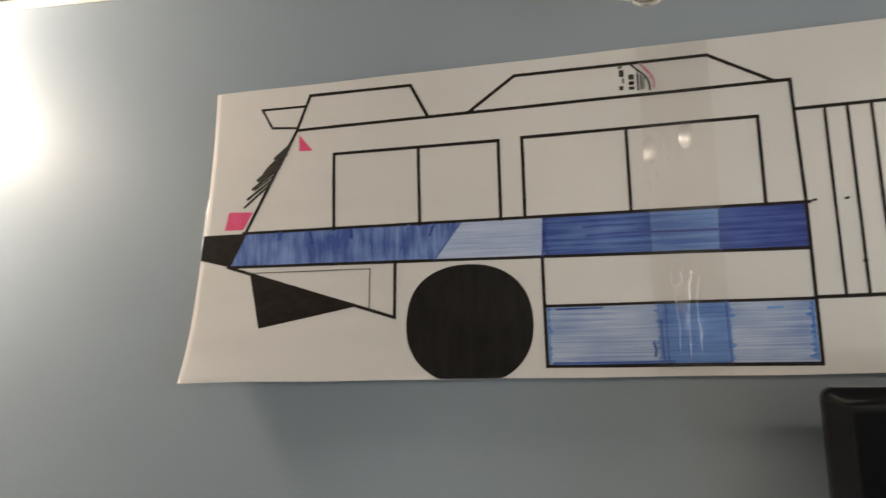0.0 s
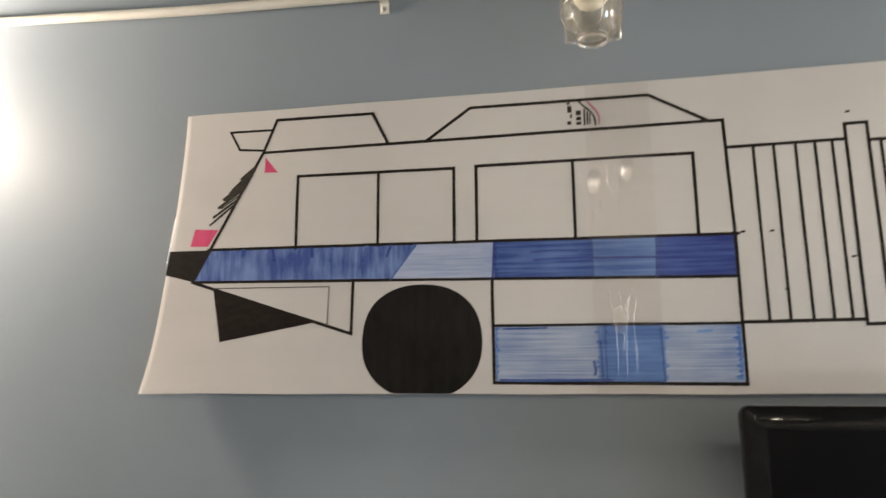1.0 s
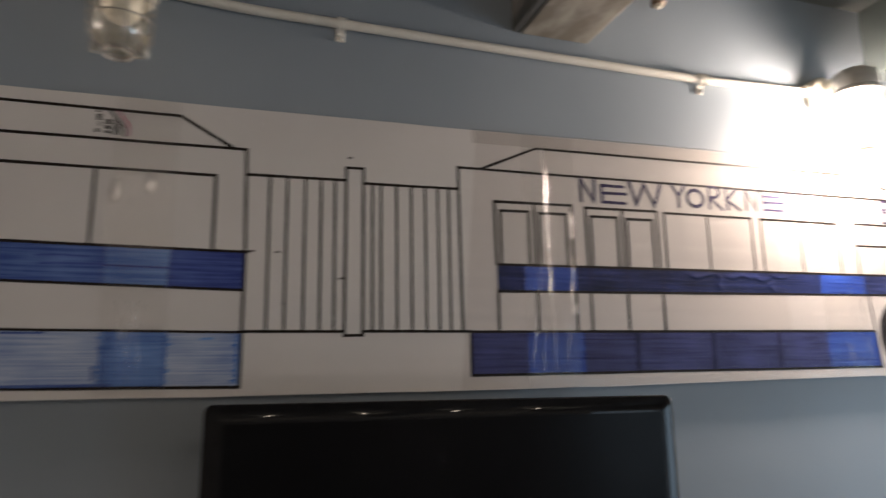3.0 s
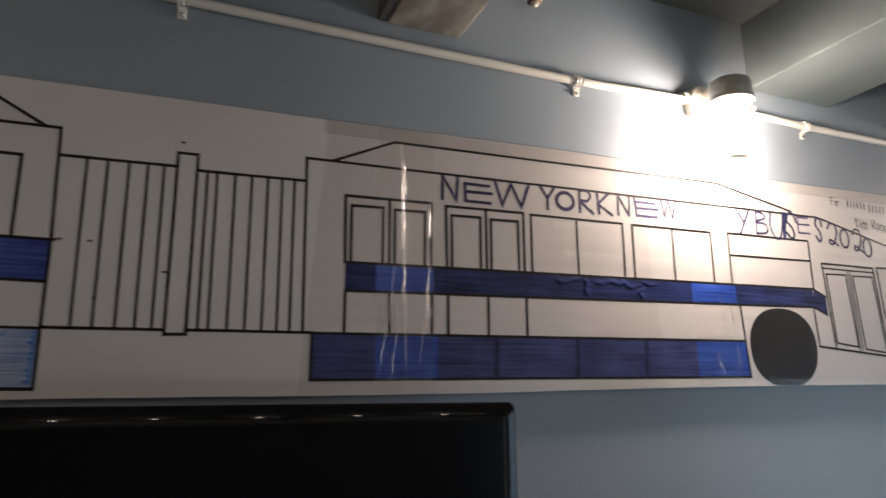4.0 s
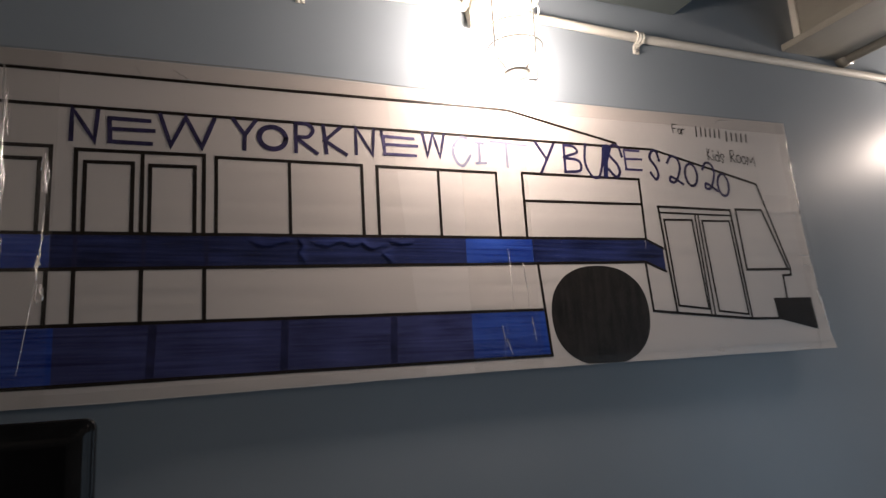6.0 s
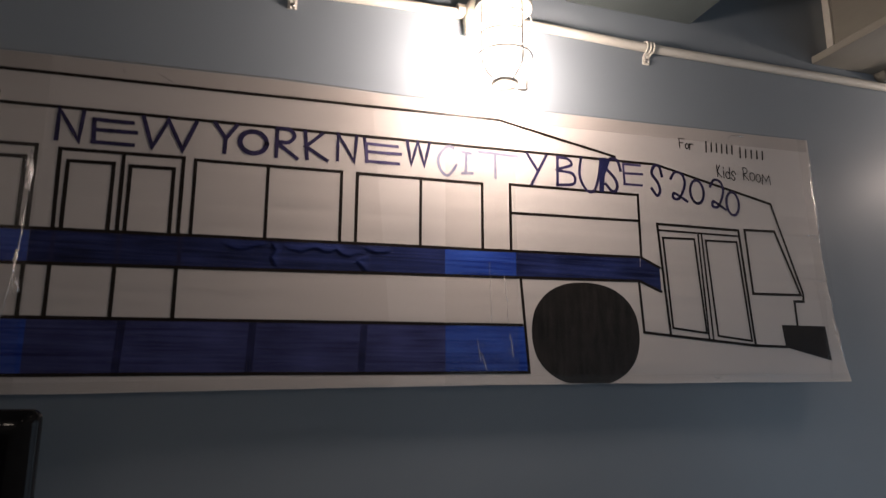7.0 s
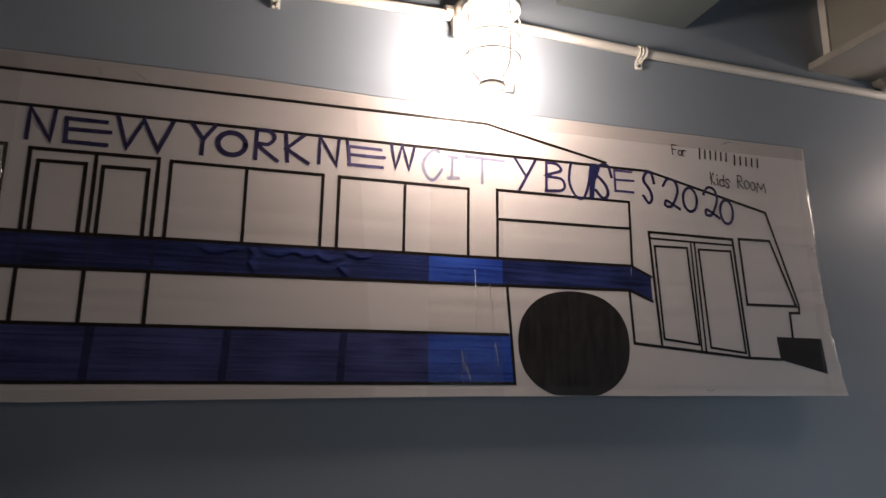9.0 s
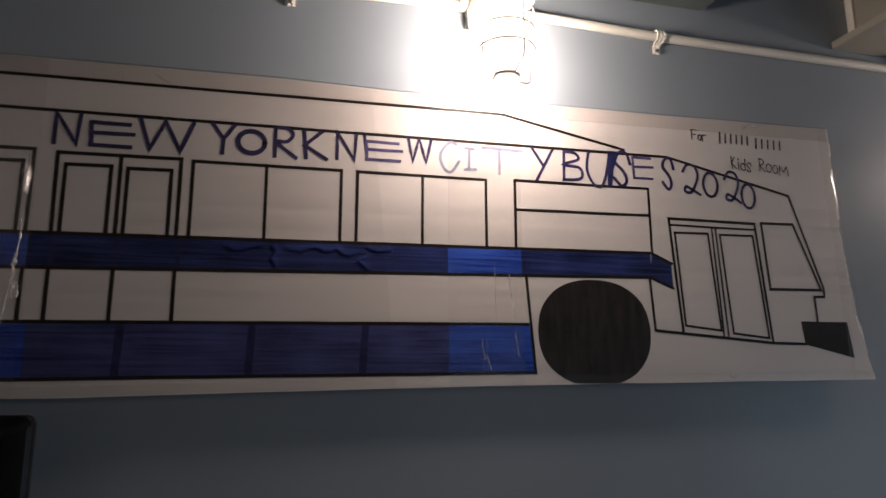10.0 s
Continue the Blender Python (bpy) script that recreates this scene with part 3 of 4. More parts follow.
def lift(base):
    """Each later stroke lies a hair above the earlier ones."""
    LIFT[0] += 0.0000004
    return -(base + LIFT[0])


def ribbon(pts, w, closed=False, base=0.00022, wobble=0.0006, step=0.05):
    """A pen line of width w through (x, z) points, with mitred corners and a slightly unsteady edge."""
    fine = []
    k = len(pts)
    for i in range(k if closed else k - 1):
        a, b = Vector(pts[i]), Vector(pts[(i + 1) % k])
        m = max(1, int((b - a).length / step))
        fine += [(a.lerp(b, j / m), j == 0) for j in range(m)]
    if not closed:
        fine.append((Vector(pts[-1]), True))
    y = lift(base)
    seed = LIFT[0] * 1e6
    k = len(fine)
    left, right = [], []
    bm = bmesh.new()
    for i, (p, corner) in enumerate(fine):
        a = fine[i - 1][0] if closed or i else None
        b = fine[(i + 1) % k][0] if closed or i < k - 1 else None
        d1 = (p - a).normalized() if a is not None else (b - p).normalized()
        d2 = (b - p).normalized() if b is not None else d1
        n1, n2 = Vector((-d1.y, d1.x)), Vector((-d2.y, d2.x))
        mid = (n1 + n2)
        mid = mid.normalized() if mid.length > 1e-4 else n1
        s = 1 / max(mid.dot(n1), 0.45)
        h = w / 2 * (1 + 0.10 * noise.noise((p.x * 25, p.y * 25, seed)))
        q = p + mid * wobble * noise.noise((p.x * 9, p.y * 9, seed + 7))
        if not closed and i == 0:
            q = q - d1 * w * 0.35
        if not closed and i == k - 1:
            q = q + d1 * w * 0.35
        yy = y + curl(p.x, p.y)
        left.append(bm.verts.new((q.x + mid.x * h * s - PX, yy, q.y + mid.y * h * s - PZ)))
        right.append(bm.verts.new((q.x - mid.x * h * s - PX, yy, q.y - mid.y * h * s - PZ)))
    for i in range(k if closed else k - 1):
        j = (i + 1) % k
        bm.faces.new((right[i], right[j], left[j], left[i]))
    for f in bm.faces:
        f.normal_update()
        if f.normal.y > 0:
            f.normal_flip()
    return bm


PEN = 0.0066


def line(name, pts, w=PEN, mat="ink", closed=False, label=""):
    return part(name, ribbon(pts, w, closed), MAT[mat], poster, label)


def patch(name, pts, mat, label="", base=0.00008):
    """A filled area of the drawing."""
    bm = bmesh.new()
    y = lift(base)
    f = bm.faces.new([bm.verts.new((x - PX, y + curl(x, z), z - PZ)) for x, z in pts])
    f.normal_update()
    if f.normal.y > 0:
        f.normal_flip()
    return part(name, bm, MAT[mat], poster, label)


def between(p, q, t):
    return (p[0] + (q[0] - p[0]) * t, p[1] + (q[1] - p[1]) * t)


def stripe(name, xs, mats, top, bottom, label):
    """A coloured stripe, one patch for each stretch that was filled in with another pressure."""
    for a, b, m in zip(xs, xs[1:], mats):
        patch(name, [(a, bottom(a)), (b, bottom(b)), (b, top(b)), (a, top(a))], m, label)


def ruled(x0, z0, x1, z1):
    return lambda x: z0 + (z1 - z0) * (x - x0) / (x1 - x0)


# rear half of the bus
up_top, up_bot = ruled(0.067, 1.854, 1.140, 1.851), ruled(0.036, 1.784, 1.138, 1.769)
patch("upper_stripe", [(0.036, 1.784), (0.471, up_bot(0.471)), (0.524, up_top(0.524)), (0.067, 1.854)], "blue_mid", "mid-blue marker stripe")
patch("upper_stripe", [(0.471, up_bot(0.471)), (0.677, up_bot(0.677)), (0.685, up_top(0.685)), (0.524, up_top(0.524))], "blue_pale", "pale blue marker stripe")
stripe("upper_stripe", [0.681, 0.876, 0.994, 1.139], ["blue_deep", "blue_tape", "blue_indigo"], up_top, up_bot, "deep blue marker stripe")
low_top, low_bot = ruled(0.677, 1.683, 1.141, 1.680), ruled(0.677, 1.573, 1.141, 1.570)
stripe("lower_stripe", [0.679, 0.883, 0.994, 1.140], ["blue_wash", "blue_tape", "blue_wash"], low_top, low_bot, "washed-out blue marker block")
patch("rear_bumper", [(-0.020, 1.853), (0.0735, 1.853), (0.0372, 1.785), (-0.027, 1.801)], "ink", "black bumper block")
patch("mud_flap", [(0.084, 1.771), (0.105, 1.657), (0.312, 1.695)], "ink", "black triangle")
patch("tail_light", [(0.035, 1.900), (0.089, 1.897), (0.067, 1.861), (0.026, 1.862)], "pink", "pink-red tail light")
patch("side_light", [(0.189, 2.055), (0.189, 2.020), (0.219, 2.019)], "pink", "pink-red triangle")
line("roof_line", [(0.184, 2.065), (0.544, 2.070), (1.135, 2.078), (1.141, 1.851), (1.141, 1.570)])
line("rear_pillar", [(0.213, 2.138), (0.184, 2.065), (0.036, 1.784), (0.389, 1.671), (0.391, 1.776)])
line("roof_box", [(0.213, 2.138), (0.428, 2.139), (0.463, 2.068)])
line("spoiler", [(0.200, 2.116), (0.106, 2.116), (0.129, 2.074), (0.184, 2.070)], 0.005)
line("roof_box", [(0.544, 2.070), (0.638, 2.137), (0.997, 2.140), (1.109, 2.078)])
line("stripe_edge", [(0.067, 1.854), (1.148, 1.851)], 0.006)
line("stripe_edge", [(0.036, 1.784), (0.677, 1.776), (1.138, 1.769)], 0.006)
line("stripe_edge", [(0.677, 1.776), (0.678, 1.573), (1.141, 1.570)])
line("stripe_edge", [(0.678, 1.683), (1.141, 1.681)], 0.0055)
line("stroke_end", [(0.682, 1.848), (0.678, 1.777)], 0.004, "blue_indigo")
line("stroke_end", [(0.996, 1.848), (0.993, 1.772)], 0.004, "blue_indigo")
line("stroke_end", [(0.994, 1.680), (0.996, 1.574)], 0.004, "blue_deep")
line("stroke_end", [(0.882, 1.650), (0.884, 1.576)], 0.004, "blue_deep")
line("stroke_end", [(0.524, 1.850), (0.471, 1.780)], 0.003, "blue_deep")
for pts, w, m in (
    ([(0.754, 1.827), (0.800, 1.829), (0.845, 1.828)], 0.004, "blue_indigo"), ([(0.762, 1.811), (0.786, 1.812), (0.876, 1.814)], 0.005, "blue_indigo"), ([(0.870, 1.812), (0.940, 1.811), (0.993, 1.811)], 0.004, "blue_indigo"),
    ([(0.698, 1.676), (0.781, 1.677)], 0.0035, "blue_deep"), ([(0.868, 1.612), (0.871, 1.598), (0.869, 1.588)], 0.005, "blue_deep"),
    ([(0.215, 1.850), (0.219, 1.826)], 0.006, "blue_indigo"), ([(0.262, 1.850), (0.258, 1.815)], 0.005, "blue_deep"), ([(0.300, 1.850), (0.302, 1.832)], 0.007, "blue_indigo"), ([(0.345, 1.850), (0.341, 1.822)], 0.005, "blue_deep"),
    ([(0.150, 1.850), (0.147, 1.836)], 0.008, "blue_deep"), ([(0.420, 1.850), (0.412, 1.820)], 0.006, "blue_deep"), ([(0.470, 1.850), (0.462, 1.828)], 0.005, "blue_indigo"),
):
    line("stroke_end", pts, w, m)


def ragged(x, z0, z1, reach, mat, teeth=9, seed=1):
    """The uneven end of a filled block, where the marker turned at each stroke; reach to the right, or to the left where negative."""
    pts = [(x, z0), (x, z1)]
    for j in range(teeth * 2):
        z = z1 + (z0 - z1) * (j + 0.5) / (teeth * 2)
        pts.append((x + reach * (0.25 + 0.75 * (j % 2) * abs(noise.noise((j * 0.73, seed * 3.1, 0.5))) * 1.6), z))
    patch("stroke_end", pts, mat, base=0.00014)


ragged(0.682, 1.850, 1.776, 0.012, "blue_indigo", 8, 1)
ragged(0.876, 1.849, 1.775, 0.008, "blue_tape", 8, 2)
ragged(0.996, 1.848, 1.773, 0.009, "blue_indigo", 8, 3)
ragged(1.136, 1.848, 1.772, -0.012, "blue_indigo", 8, 4)
ragged(0.682, 1.680, 1.576, 0.013, "blue_tape", 10, 5)
ragged(0.882, 1.680, 1.576, -0.014, "blue_tape", 11, 6)
ragged(0.890, 1.680, 1.576, 0.009, "blue_deep", 11, 7)
ragged(0.996, 1.679, 1.575, 0.013, "blue_tape", 10, 8)
ragged(1.136, 1.677, 1.575, -0.017, "blue_tape", 10, 9)
line("stroke_end", [(0.690, 1.578), (0.80, 1.577), (0.90, 1.5775)], 0.005, "blue_deep")
line("stroke_end", [(1.062, 1.667), (1.085, 1.668)], 0.005, "blue_tape")
line("thin_line", [(0.085, 1.770), (0.340, 1.768), (0.338, 1.690)], 0.0022, "thin_ink")
for (x0, z0), (x1, z1), w in (
    ((0.170, 2.036), (0.135, 2.008), 0.0055), ((0.165, 2.026), (0.118, 1.985), 0.0075), ((0.160, 2.015), (0.113, 1.978), 0.0075), ((0.154, 2.005), (0.098, 1.964), 0.0070),
    ((0.150, 1.996), (0.104, 1.961), 0.0060), ((0.146, 1.988), (0.087, 1.946), 0.0058), ((0.139, 1.976), (0.092, 1.944), 0.0035), ((0.134, 1.966), (0.076, 1.925), 0.0050), ((0.127, 1.955), (0.069, 1.908), 0.0046),
):
    line("grille_stroke", [(x0, z0), (x1, z1)], w, "grey_ink")


def drawn_window(x0, x1, z0, z1, mids=(), w=PEN, tilt=0.0):
    """A pane outline: up, across and down to the stripe, with its upright dividers."""
    line("window_outline", [(x0, z0), (x0, z1), (x1, z1 + tilt), (x1, z0 + tilt)], w)
    for m in mids:
        line("window_divider", [(m, z0), (m, z1)], w * 0.95)


drawn_window(0.265, 0.602, 1.851, 2.008, [0.442])
drawn_window(0.648, 1.075, 1.852, 2.010, [0.843], tilt=0.004)


def tyre(cx, cz, rx, rz, floor_z, mat="tyre_ink"):
    """A round tyre cut off flat by the board's lower edge."""
    pts = []
    for j in range(72):
        a = 2 * math.pi * j / 72
        c, s = math.cos(a), math.sin(a)
        e = 2 / 2.25
        x = cx + rx * math.copysign(abs(c) ** e, c) + 0.0012 * noise.noise((3 * c, 3 * s, cx))
        z = cz + rz * math.copysign(abs(s) ** e, s)
        pts.append((x, max(z, floor_z)))
    flat = [p for p in pts if p[1] <= floor_z + 1e-6]
    pts = [p for p in pts if p[1] > floor_z + 1e-6 or p in (flat[0], flat[-1])]
    patch("tyre", pts, mat, "round tyre filled in with black marker")


tyre(0.534, 1.655, 0.122, 0.113, 1.5527)
# front tyre: the film's sheen is painted into its ink
tyre(3.045, 1.686, 0.135, 0.115, 1.5768, "tyre_ink_sheen")

# sticker remains on the roof box: bars and bent lines
for x0, x1, z0, z1, m in (
    (0.837, 0.846, 2.113, 2.127, "grey_ink"), (0.836, 0.844, 2.087, 2.095, "grey_ink"), (0.842, 0.846, 2.100, 2.110, "thin_ink"), (0.836, 0.843, 2.130, 2.135, "thin_ink"),
    (0.854, 0.864, 2.106, 2.1165, "grey_ink"), (0.854, 0.864, 2.0955, 2.103, "ink"), (0.854, 0.864, 2.086, 2.0925, "grey_ink"),
    (0.869, 0.8725, 2.084, 2.119, "grey_ink"), (0.8745, 0.8785, 2.085, 2.114, "thin_ink"), (0.880, 0.8825, 2.086, 2.108, "grey_ink"),
):
    patch("sticker_bar", [(x0, z0), (x1, z0), (x1, z1), (x0, z1)], m)
line("sticker_curve", [(0.860, 2.136), (0.870, 2.125), (0.881, 2.115), (0.889, 2.104), (0.892, 2.092), (0.892, 2.083)], 0.0036, "ink")
line("sticker_curve", [(0.876, 2.136), (0.886, 2.124), (0.895, 2.113), (0.900, 2.101), (0.899, 2.086)], 0.0044, "pale_pink")
line("sticker_curve", [(0.882, 2.128), (0.892, 2.116), (0.897, 2.104)], 0.0020, "pink")
for x, z in ((1.155, 1.853), (1.207, 1.853), (1.225, 1.742), (1.362, 2.080), (1.345, 1.80)):
    line("pen_dot", [(x - 0.003, z), (x + 0.003, z + 0.001)], 0.004)

# bellows between the halves
line("bellows_top", [(1.138, 2.022), (1.354, 2.026)])
line("bellows_top", [(1.393, 2.022), (1.620, 2.027)])
line("bellows_bottom", [(1.141, 1.683), (1.354, 1.685)])
line("bellows_bottom", [(1.393, 1.686), (1.648, 1.688)])
line("bellows_post", [(1.354, 1.676), (1.354, 2.056), (1.393, 2.057), (1.395, 1.677)], PEN, closed=True)
for x in (1.187, 1.224, 1.263, 1.298, 1.329, 1.414, 1.434, 1.471, 1.506, 1.540, 1.571, 1.598):
    line("bellows_fold", [(x, 2.023), (x + 0.002, 1.686)], 0.0058)

# front half
fu_top, fu_bot = ruled(1.718, 1.848, 3.194, 1.868), ruled(1.718, 1.783, 3.187, 1.811)
fl_top, fl_bot = ruled(1.647, 1.686, 2.886, 1.700), ruled(1.648, 1.588, 2.902, 1.600)
stripe("upper_stripe", [1.718, 1.789, 1.931, 2.32, 2.60, 2.712, 2.876, 3.192], ["navy", "navy_bright", "navy", "navy", "navy", "navy_bright", "navy"], fu_top, fu_bot, "navy marker stripe")
patch("upper_stripe", [(3.190, 1.811), (3.246, 1.788), (3.244, 1.845), (3.194, 1.868)], "navy", "navy end of the stripe")
stripe("lower_stripe", [1.648, 1.792, 1.942, 2.095, 2.325, 2.541, 2.713], ["navy_low", "navy_bright", "navy_low", "navy_low", "navy_low", "navy_low"], fl_top, fl_bot, "navy marker block")
patch("lower_stripe", [(2.713, fl_bot(2.713)), (2.901, 1.600), (2.891, 1.700), (2.713, fl_top(2.713))], "navy_bright", "royal blue marker block")
for x in (2.095, 2.325, 2.541):
    line("stroke_end", [(x, fl_top(x) - 0.004), (x - 0.004, fl_bot(x) + 0.004)], 0.014, "navy_dark")
for x in (1.969, 2.077, 2.183):
    line("stroke_end", [(x, fu_top(x) - 0.003), (x, fu_bot(x) + 0.003)], 0.007, "navy_dark")


# where the stripe's paper has buckled: ridges as (x, depth below the stripe's upper edge), steep on their lower left side
RIDGES = (
    ((2.262, 0.013), (2.285, 0.021), (2.305, 0.020), (2.325, 0.012), (2.345, 0.010)),
    ((2.375, 0.010), (2.390, 0.018), (2.412, 0.021), (2.430, 0.013), (2.441, 0.012), (2.456, 0.019), (2.470, 0.018), (2.480, 0.013), (2.492, 0.023), (2.506, 0.026), (2.522, 0.020), (2.540, 0.021)),
    ((2.535, 0.009), (2.565, 0.016), (2.595, 0.012)),
    ((2.352, 0.006), (2.362, 0.022), (2.354, 0.036), (2.366, 0.056)),
    ((2.548, 0.024), (2.524, 0.036), (2.534, 0.046), (2.546, 0.057)),
)


def ridge_height(p, ways, high=0.0017, gentle=0.008, steep=0.0030):
    best = 0.0
    for way in ways:
        total, near = len(way) - 1, None
        for k, (a, b) in enumerate(zip(way, way[1:])):
            d = b - a
            t = min(max((p - a).dot(d) / d.length_squared, 0), 1)
            gap = p - (a + d * t)
            if near is None or gap.length < near[0]:
                near = (gap.length, d.x * gap.y - d.y * gap.x, (k + t) / total)
        dist, side, along = near
        end = min(1.0, 5 * along + 0.15, 5 * (1 - along) + 0.15)
        best = max(best, high * end * math.exp(-(dist / (gentle if side > 0 else steep)) ** 2))
    return best


def buckled_stripe(x0, x1, nx=230, nz=36):
    """The stretch of stripe whose inked surface stands up in ridges, pressed flat again at its borders."""
    ways = [[Vector((x, fu_top(x) - d)) for x, d in way] for way in RIDGES]
    bm = bmesh.new()
    rows = []
    for q in range(nz + 1):
        row = []
        for p in range(nx + 1):
            x = x0 + (x1 - x0) * p / nx
            lo, hi = fu_bot(x) + 0.0025, fu_top(x) - 0.0025
            z = lo + (hi - lo) * q / nz
            flat = min(1.0, (z - lo) / 0.003, (hi - z) / 0.003, (x - x0) / 0.02, (x1 - x) / 0.02)
            swell = 0.0002 * noise.noise((x * 40, z * 90, 3))
            row.append(bm.verts.new((x - PX, -0.00021 - max(0.0, flat * (ridge_height(Vector((x, z)), ways) + swell + 0.0001)), z - PZ)))
        rows.append(row)
    for a, b in zip(rows, rows[1:]):
        for p in range(nx):
            bm.faces.new((a[p], a[p + 1], b[p + 1], b[p]))
    part("buckled_stripe", bm, MAT["navy"], poster, "navy marker stripe buckled into small ridges", smooth=True)


buckled_stripe(2.235, 2.625)

line("front_outline", [(1.628, 1.688), (1.623, 2.081), (3.251, 2.102), (3.589, 2.029), (3.665, 1.800), (3.664, 1.780), (3.635, 1.779), (3.637, 1.718)])
line("roof_box", [(1.684, 2.083), (1.831, 2.149), (2.840, 2.167), (3.139, 2.110)])
line("stripe_edge", [(1.718, 1.848), (3.194, 1.868), (3.246, 1.845)])
line("stripe_edge", [(1.718, 1.783), (3.187, 1.811), (3.246, 1.788)])
line("stripe_edge", [(1.648, 1.687), (2.888, 1.701)])
line("stripe_edge", [(1.648, 1.687), (1.648, 1.588), (2.902, 1.600), (2.886, 1.806)])


def double_door(x0, x1, top, sill, low, w=0.0072):
    """A folding door: outer frame, two leaves with their panes, and the uprights below the stripe."""
    mid = (x0 + x1) / 2
    line("door_outline", [(x0, sill), (x0 - 0.002, top), (x1, top + 0.004), (x1, sill)], w)
    line("door_middle", [(mid, sill), (mid, top + 0.002)], w)
    for a, b in ((x0 + 0.013, mid - 0.016), (mid + 0.013, x1 - 0.016)):
        line("door_pane", [(a, sill), (a, top - 0.022), (b, top - 0.020), (b, sill)], w)
    for x in (x0 + 0.002, mid + 0.002, x1 + 0.002):
        line("door_post", [(x, sill - 0.065), (x, low)], w)


double_door(1.717, 1.925, 2.003, 1.849, 1.691)
double_door(1.966, 2.178, 2.004, 1.853, 1.695)
drawn_window(2.200, 2.486, 1.858, 2.006, [2.338], tilt=0.003)
drawn_window(2.519, 2.798, 1.861, 2.009, [2.657], tilt=0.003)
drawn_window(2.865, 3.196, 1.866, 2.016, tilt=0.004)
line("window_divider", [(2.865, 1.950), (3.197, 1.956)])
line("wheel_arch", [(3.186, 1.809), (3.193, 1.692), (3.502, 1.667), (3.596, 1.665)])
line("door_outline", [(3.264, 1.688), (3.245, 1.952), (3.481, 1.952), (3.504, 1.668)])
line("door_outline", [(3.247, 1.937), (3.482, 1.937)], 0.005)
line("door_middle", [(3.360, 1.936), (3.371, 1.679)], 0.005)
line("door_middle", [(3.370, 1.936), (3.383, 1.678)], 0.005)
line("door_pane", [(3.259, 1.919), (3.348, 1.921), (3.365, 1.694), (3.272, 1.704)], 0.0055, closed=True)
line("door_pane", [(3.381, 1.920), (3.473, 1.922), (3.494, 1.678), (3.397, 1.688)], 0.0055, closed=True)
line("window_outline", [(3.500, 1.955), (3.593, 1.957), (3.657, 1.796), (3.510, 1.794)], closed=True)
patch("front_bumper", [(3.588, 1.719), (3.725, 1.719), (3.735, 1.633), (3.595, 1.664)], "ink", "black bumper block")

# ---- hand lettering ----
GLYPH = {
    "N": [[(0, 0), (0, 1), (0.9, 0.02), (1, 1)]],
    "E": [[(0, 1), (0.03, 0)], [(0, 1), (0.9, 1)], [(0, 0.54), (1, 0.58)], [(0, 0), (0.95, 0.02)]],
    "W": [[(0, 1), (0.2, 0), (0.47, 0.98), (0.77, 0), (1, 1)]],
    "Y": [[(0, 1), (0.52, 0.5), (1, 1)], [(0.52, 0.5), (0.5, 0)]],
    "y": [[(0, 1), (0.55, 0.45)], [(1, 1), (0.2, 0)]],
    "O": [[(0.5 + 0.5 * math.cos(0.35 * j), 0.5 + 0.5 * math.sin(0.35 * j)) for j in range(19)]],
    "R": [[(0, 0), (0, 1)], [(0, 1), (0.55, 1), (0.82, 0.8), (0.55, 0.55), (0.05, 0.5), (1, 0)]],
    "K": [[(0, 1), (0.12, 0)], [(0.75, 0.98), (0.05, 0.45), (1, 0)]],
    "C": [[(0.85, 0.95), (0.5, 1), (0.1, 0.7), (0, 0.4), (0.25, 0.05), (0.6, 0), (1, 0.38)]],
    "I": [[(0, 1), (0.85, 0.96)], [(0.4, 0.97), (0.35, 0)], [(0, 0), (1, 0.04)]],
    "T": [[(0, 1), (1, 0.97)], [(0.42, 1), (0.42, 0)]],
    "B": [[(0, 0), (0.03, 1)], [(0.03, 1), (0.6, 0.98), (0.8, 0.76), (0, 0.54), (0.8, 0.48), (1, 0.25), (0.8, 0.06), (-0.05, 0)]],
    "U": [[(0.1, 1), (0, 0.45), (0.25, 0.06), (0.6, 0), (0.85, 0.4), (1, 1)]],
    "S": [[(1, 0.66), (0.8, 0.97), (0.35, 0.98), (0.08, 0.72), (0.6, 0.42), (0.75, 0.15), (0.45, 0), (0, 0.22)]],
    "2": [[(0, 0.75), (0.3, 1), (0.75, 0.95), (0.9, 0.6), (0.5, 0.1), (0.1, 0.08), (0.15, 0.25), (0.55, 0.15), (1, 0)]],
    "F": [[(0.05, 0), (0, 1)], [(0, 1), (1, 1)], [(0.02, 0.55), (0.75, 0.55)]],
    "r": [[(0, 0), (0, 1)], [(0, 0.7), (0.4, 1), (1, 0.95)]],
    "i": [[(0.5, 0), (0.5, 0.62)], [(0.5, 0.84), (0.5, 0.95)]],
    "d": [[(0.9, 0.45), (0.4, 0.6), (0, 0.3), (0.4, 0), (0.95, 0.1)], [(1, 1), (0.95, 0)]],
    "M": [[(0, 0), (0.12, 1), (0.5, 0.35), (0.88, 1), (1, 0)]],
}


def rounded_stroke(pts, n=5):
    """The same stroke drawn with an even, curved hand."""
    out = []
    ext = [pts[0]] + list(pts) + [pts[-1]]
    for a, b, c, d in zip(ext, ext[1:], ext[2:], ext[3:]):
        for j in range(n):
            t = j / n
            out.append(tuple(0.5 * (2 * q + (r - p) * t + (2 * p - 5 * q + 4 * r - s) * t * t + (3 * q - p - 3 * r + s) * t ** 3) for p, q, r, s in zip(a, b, c, d)))
    return out + [pts[-1]]


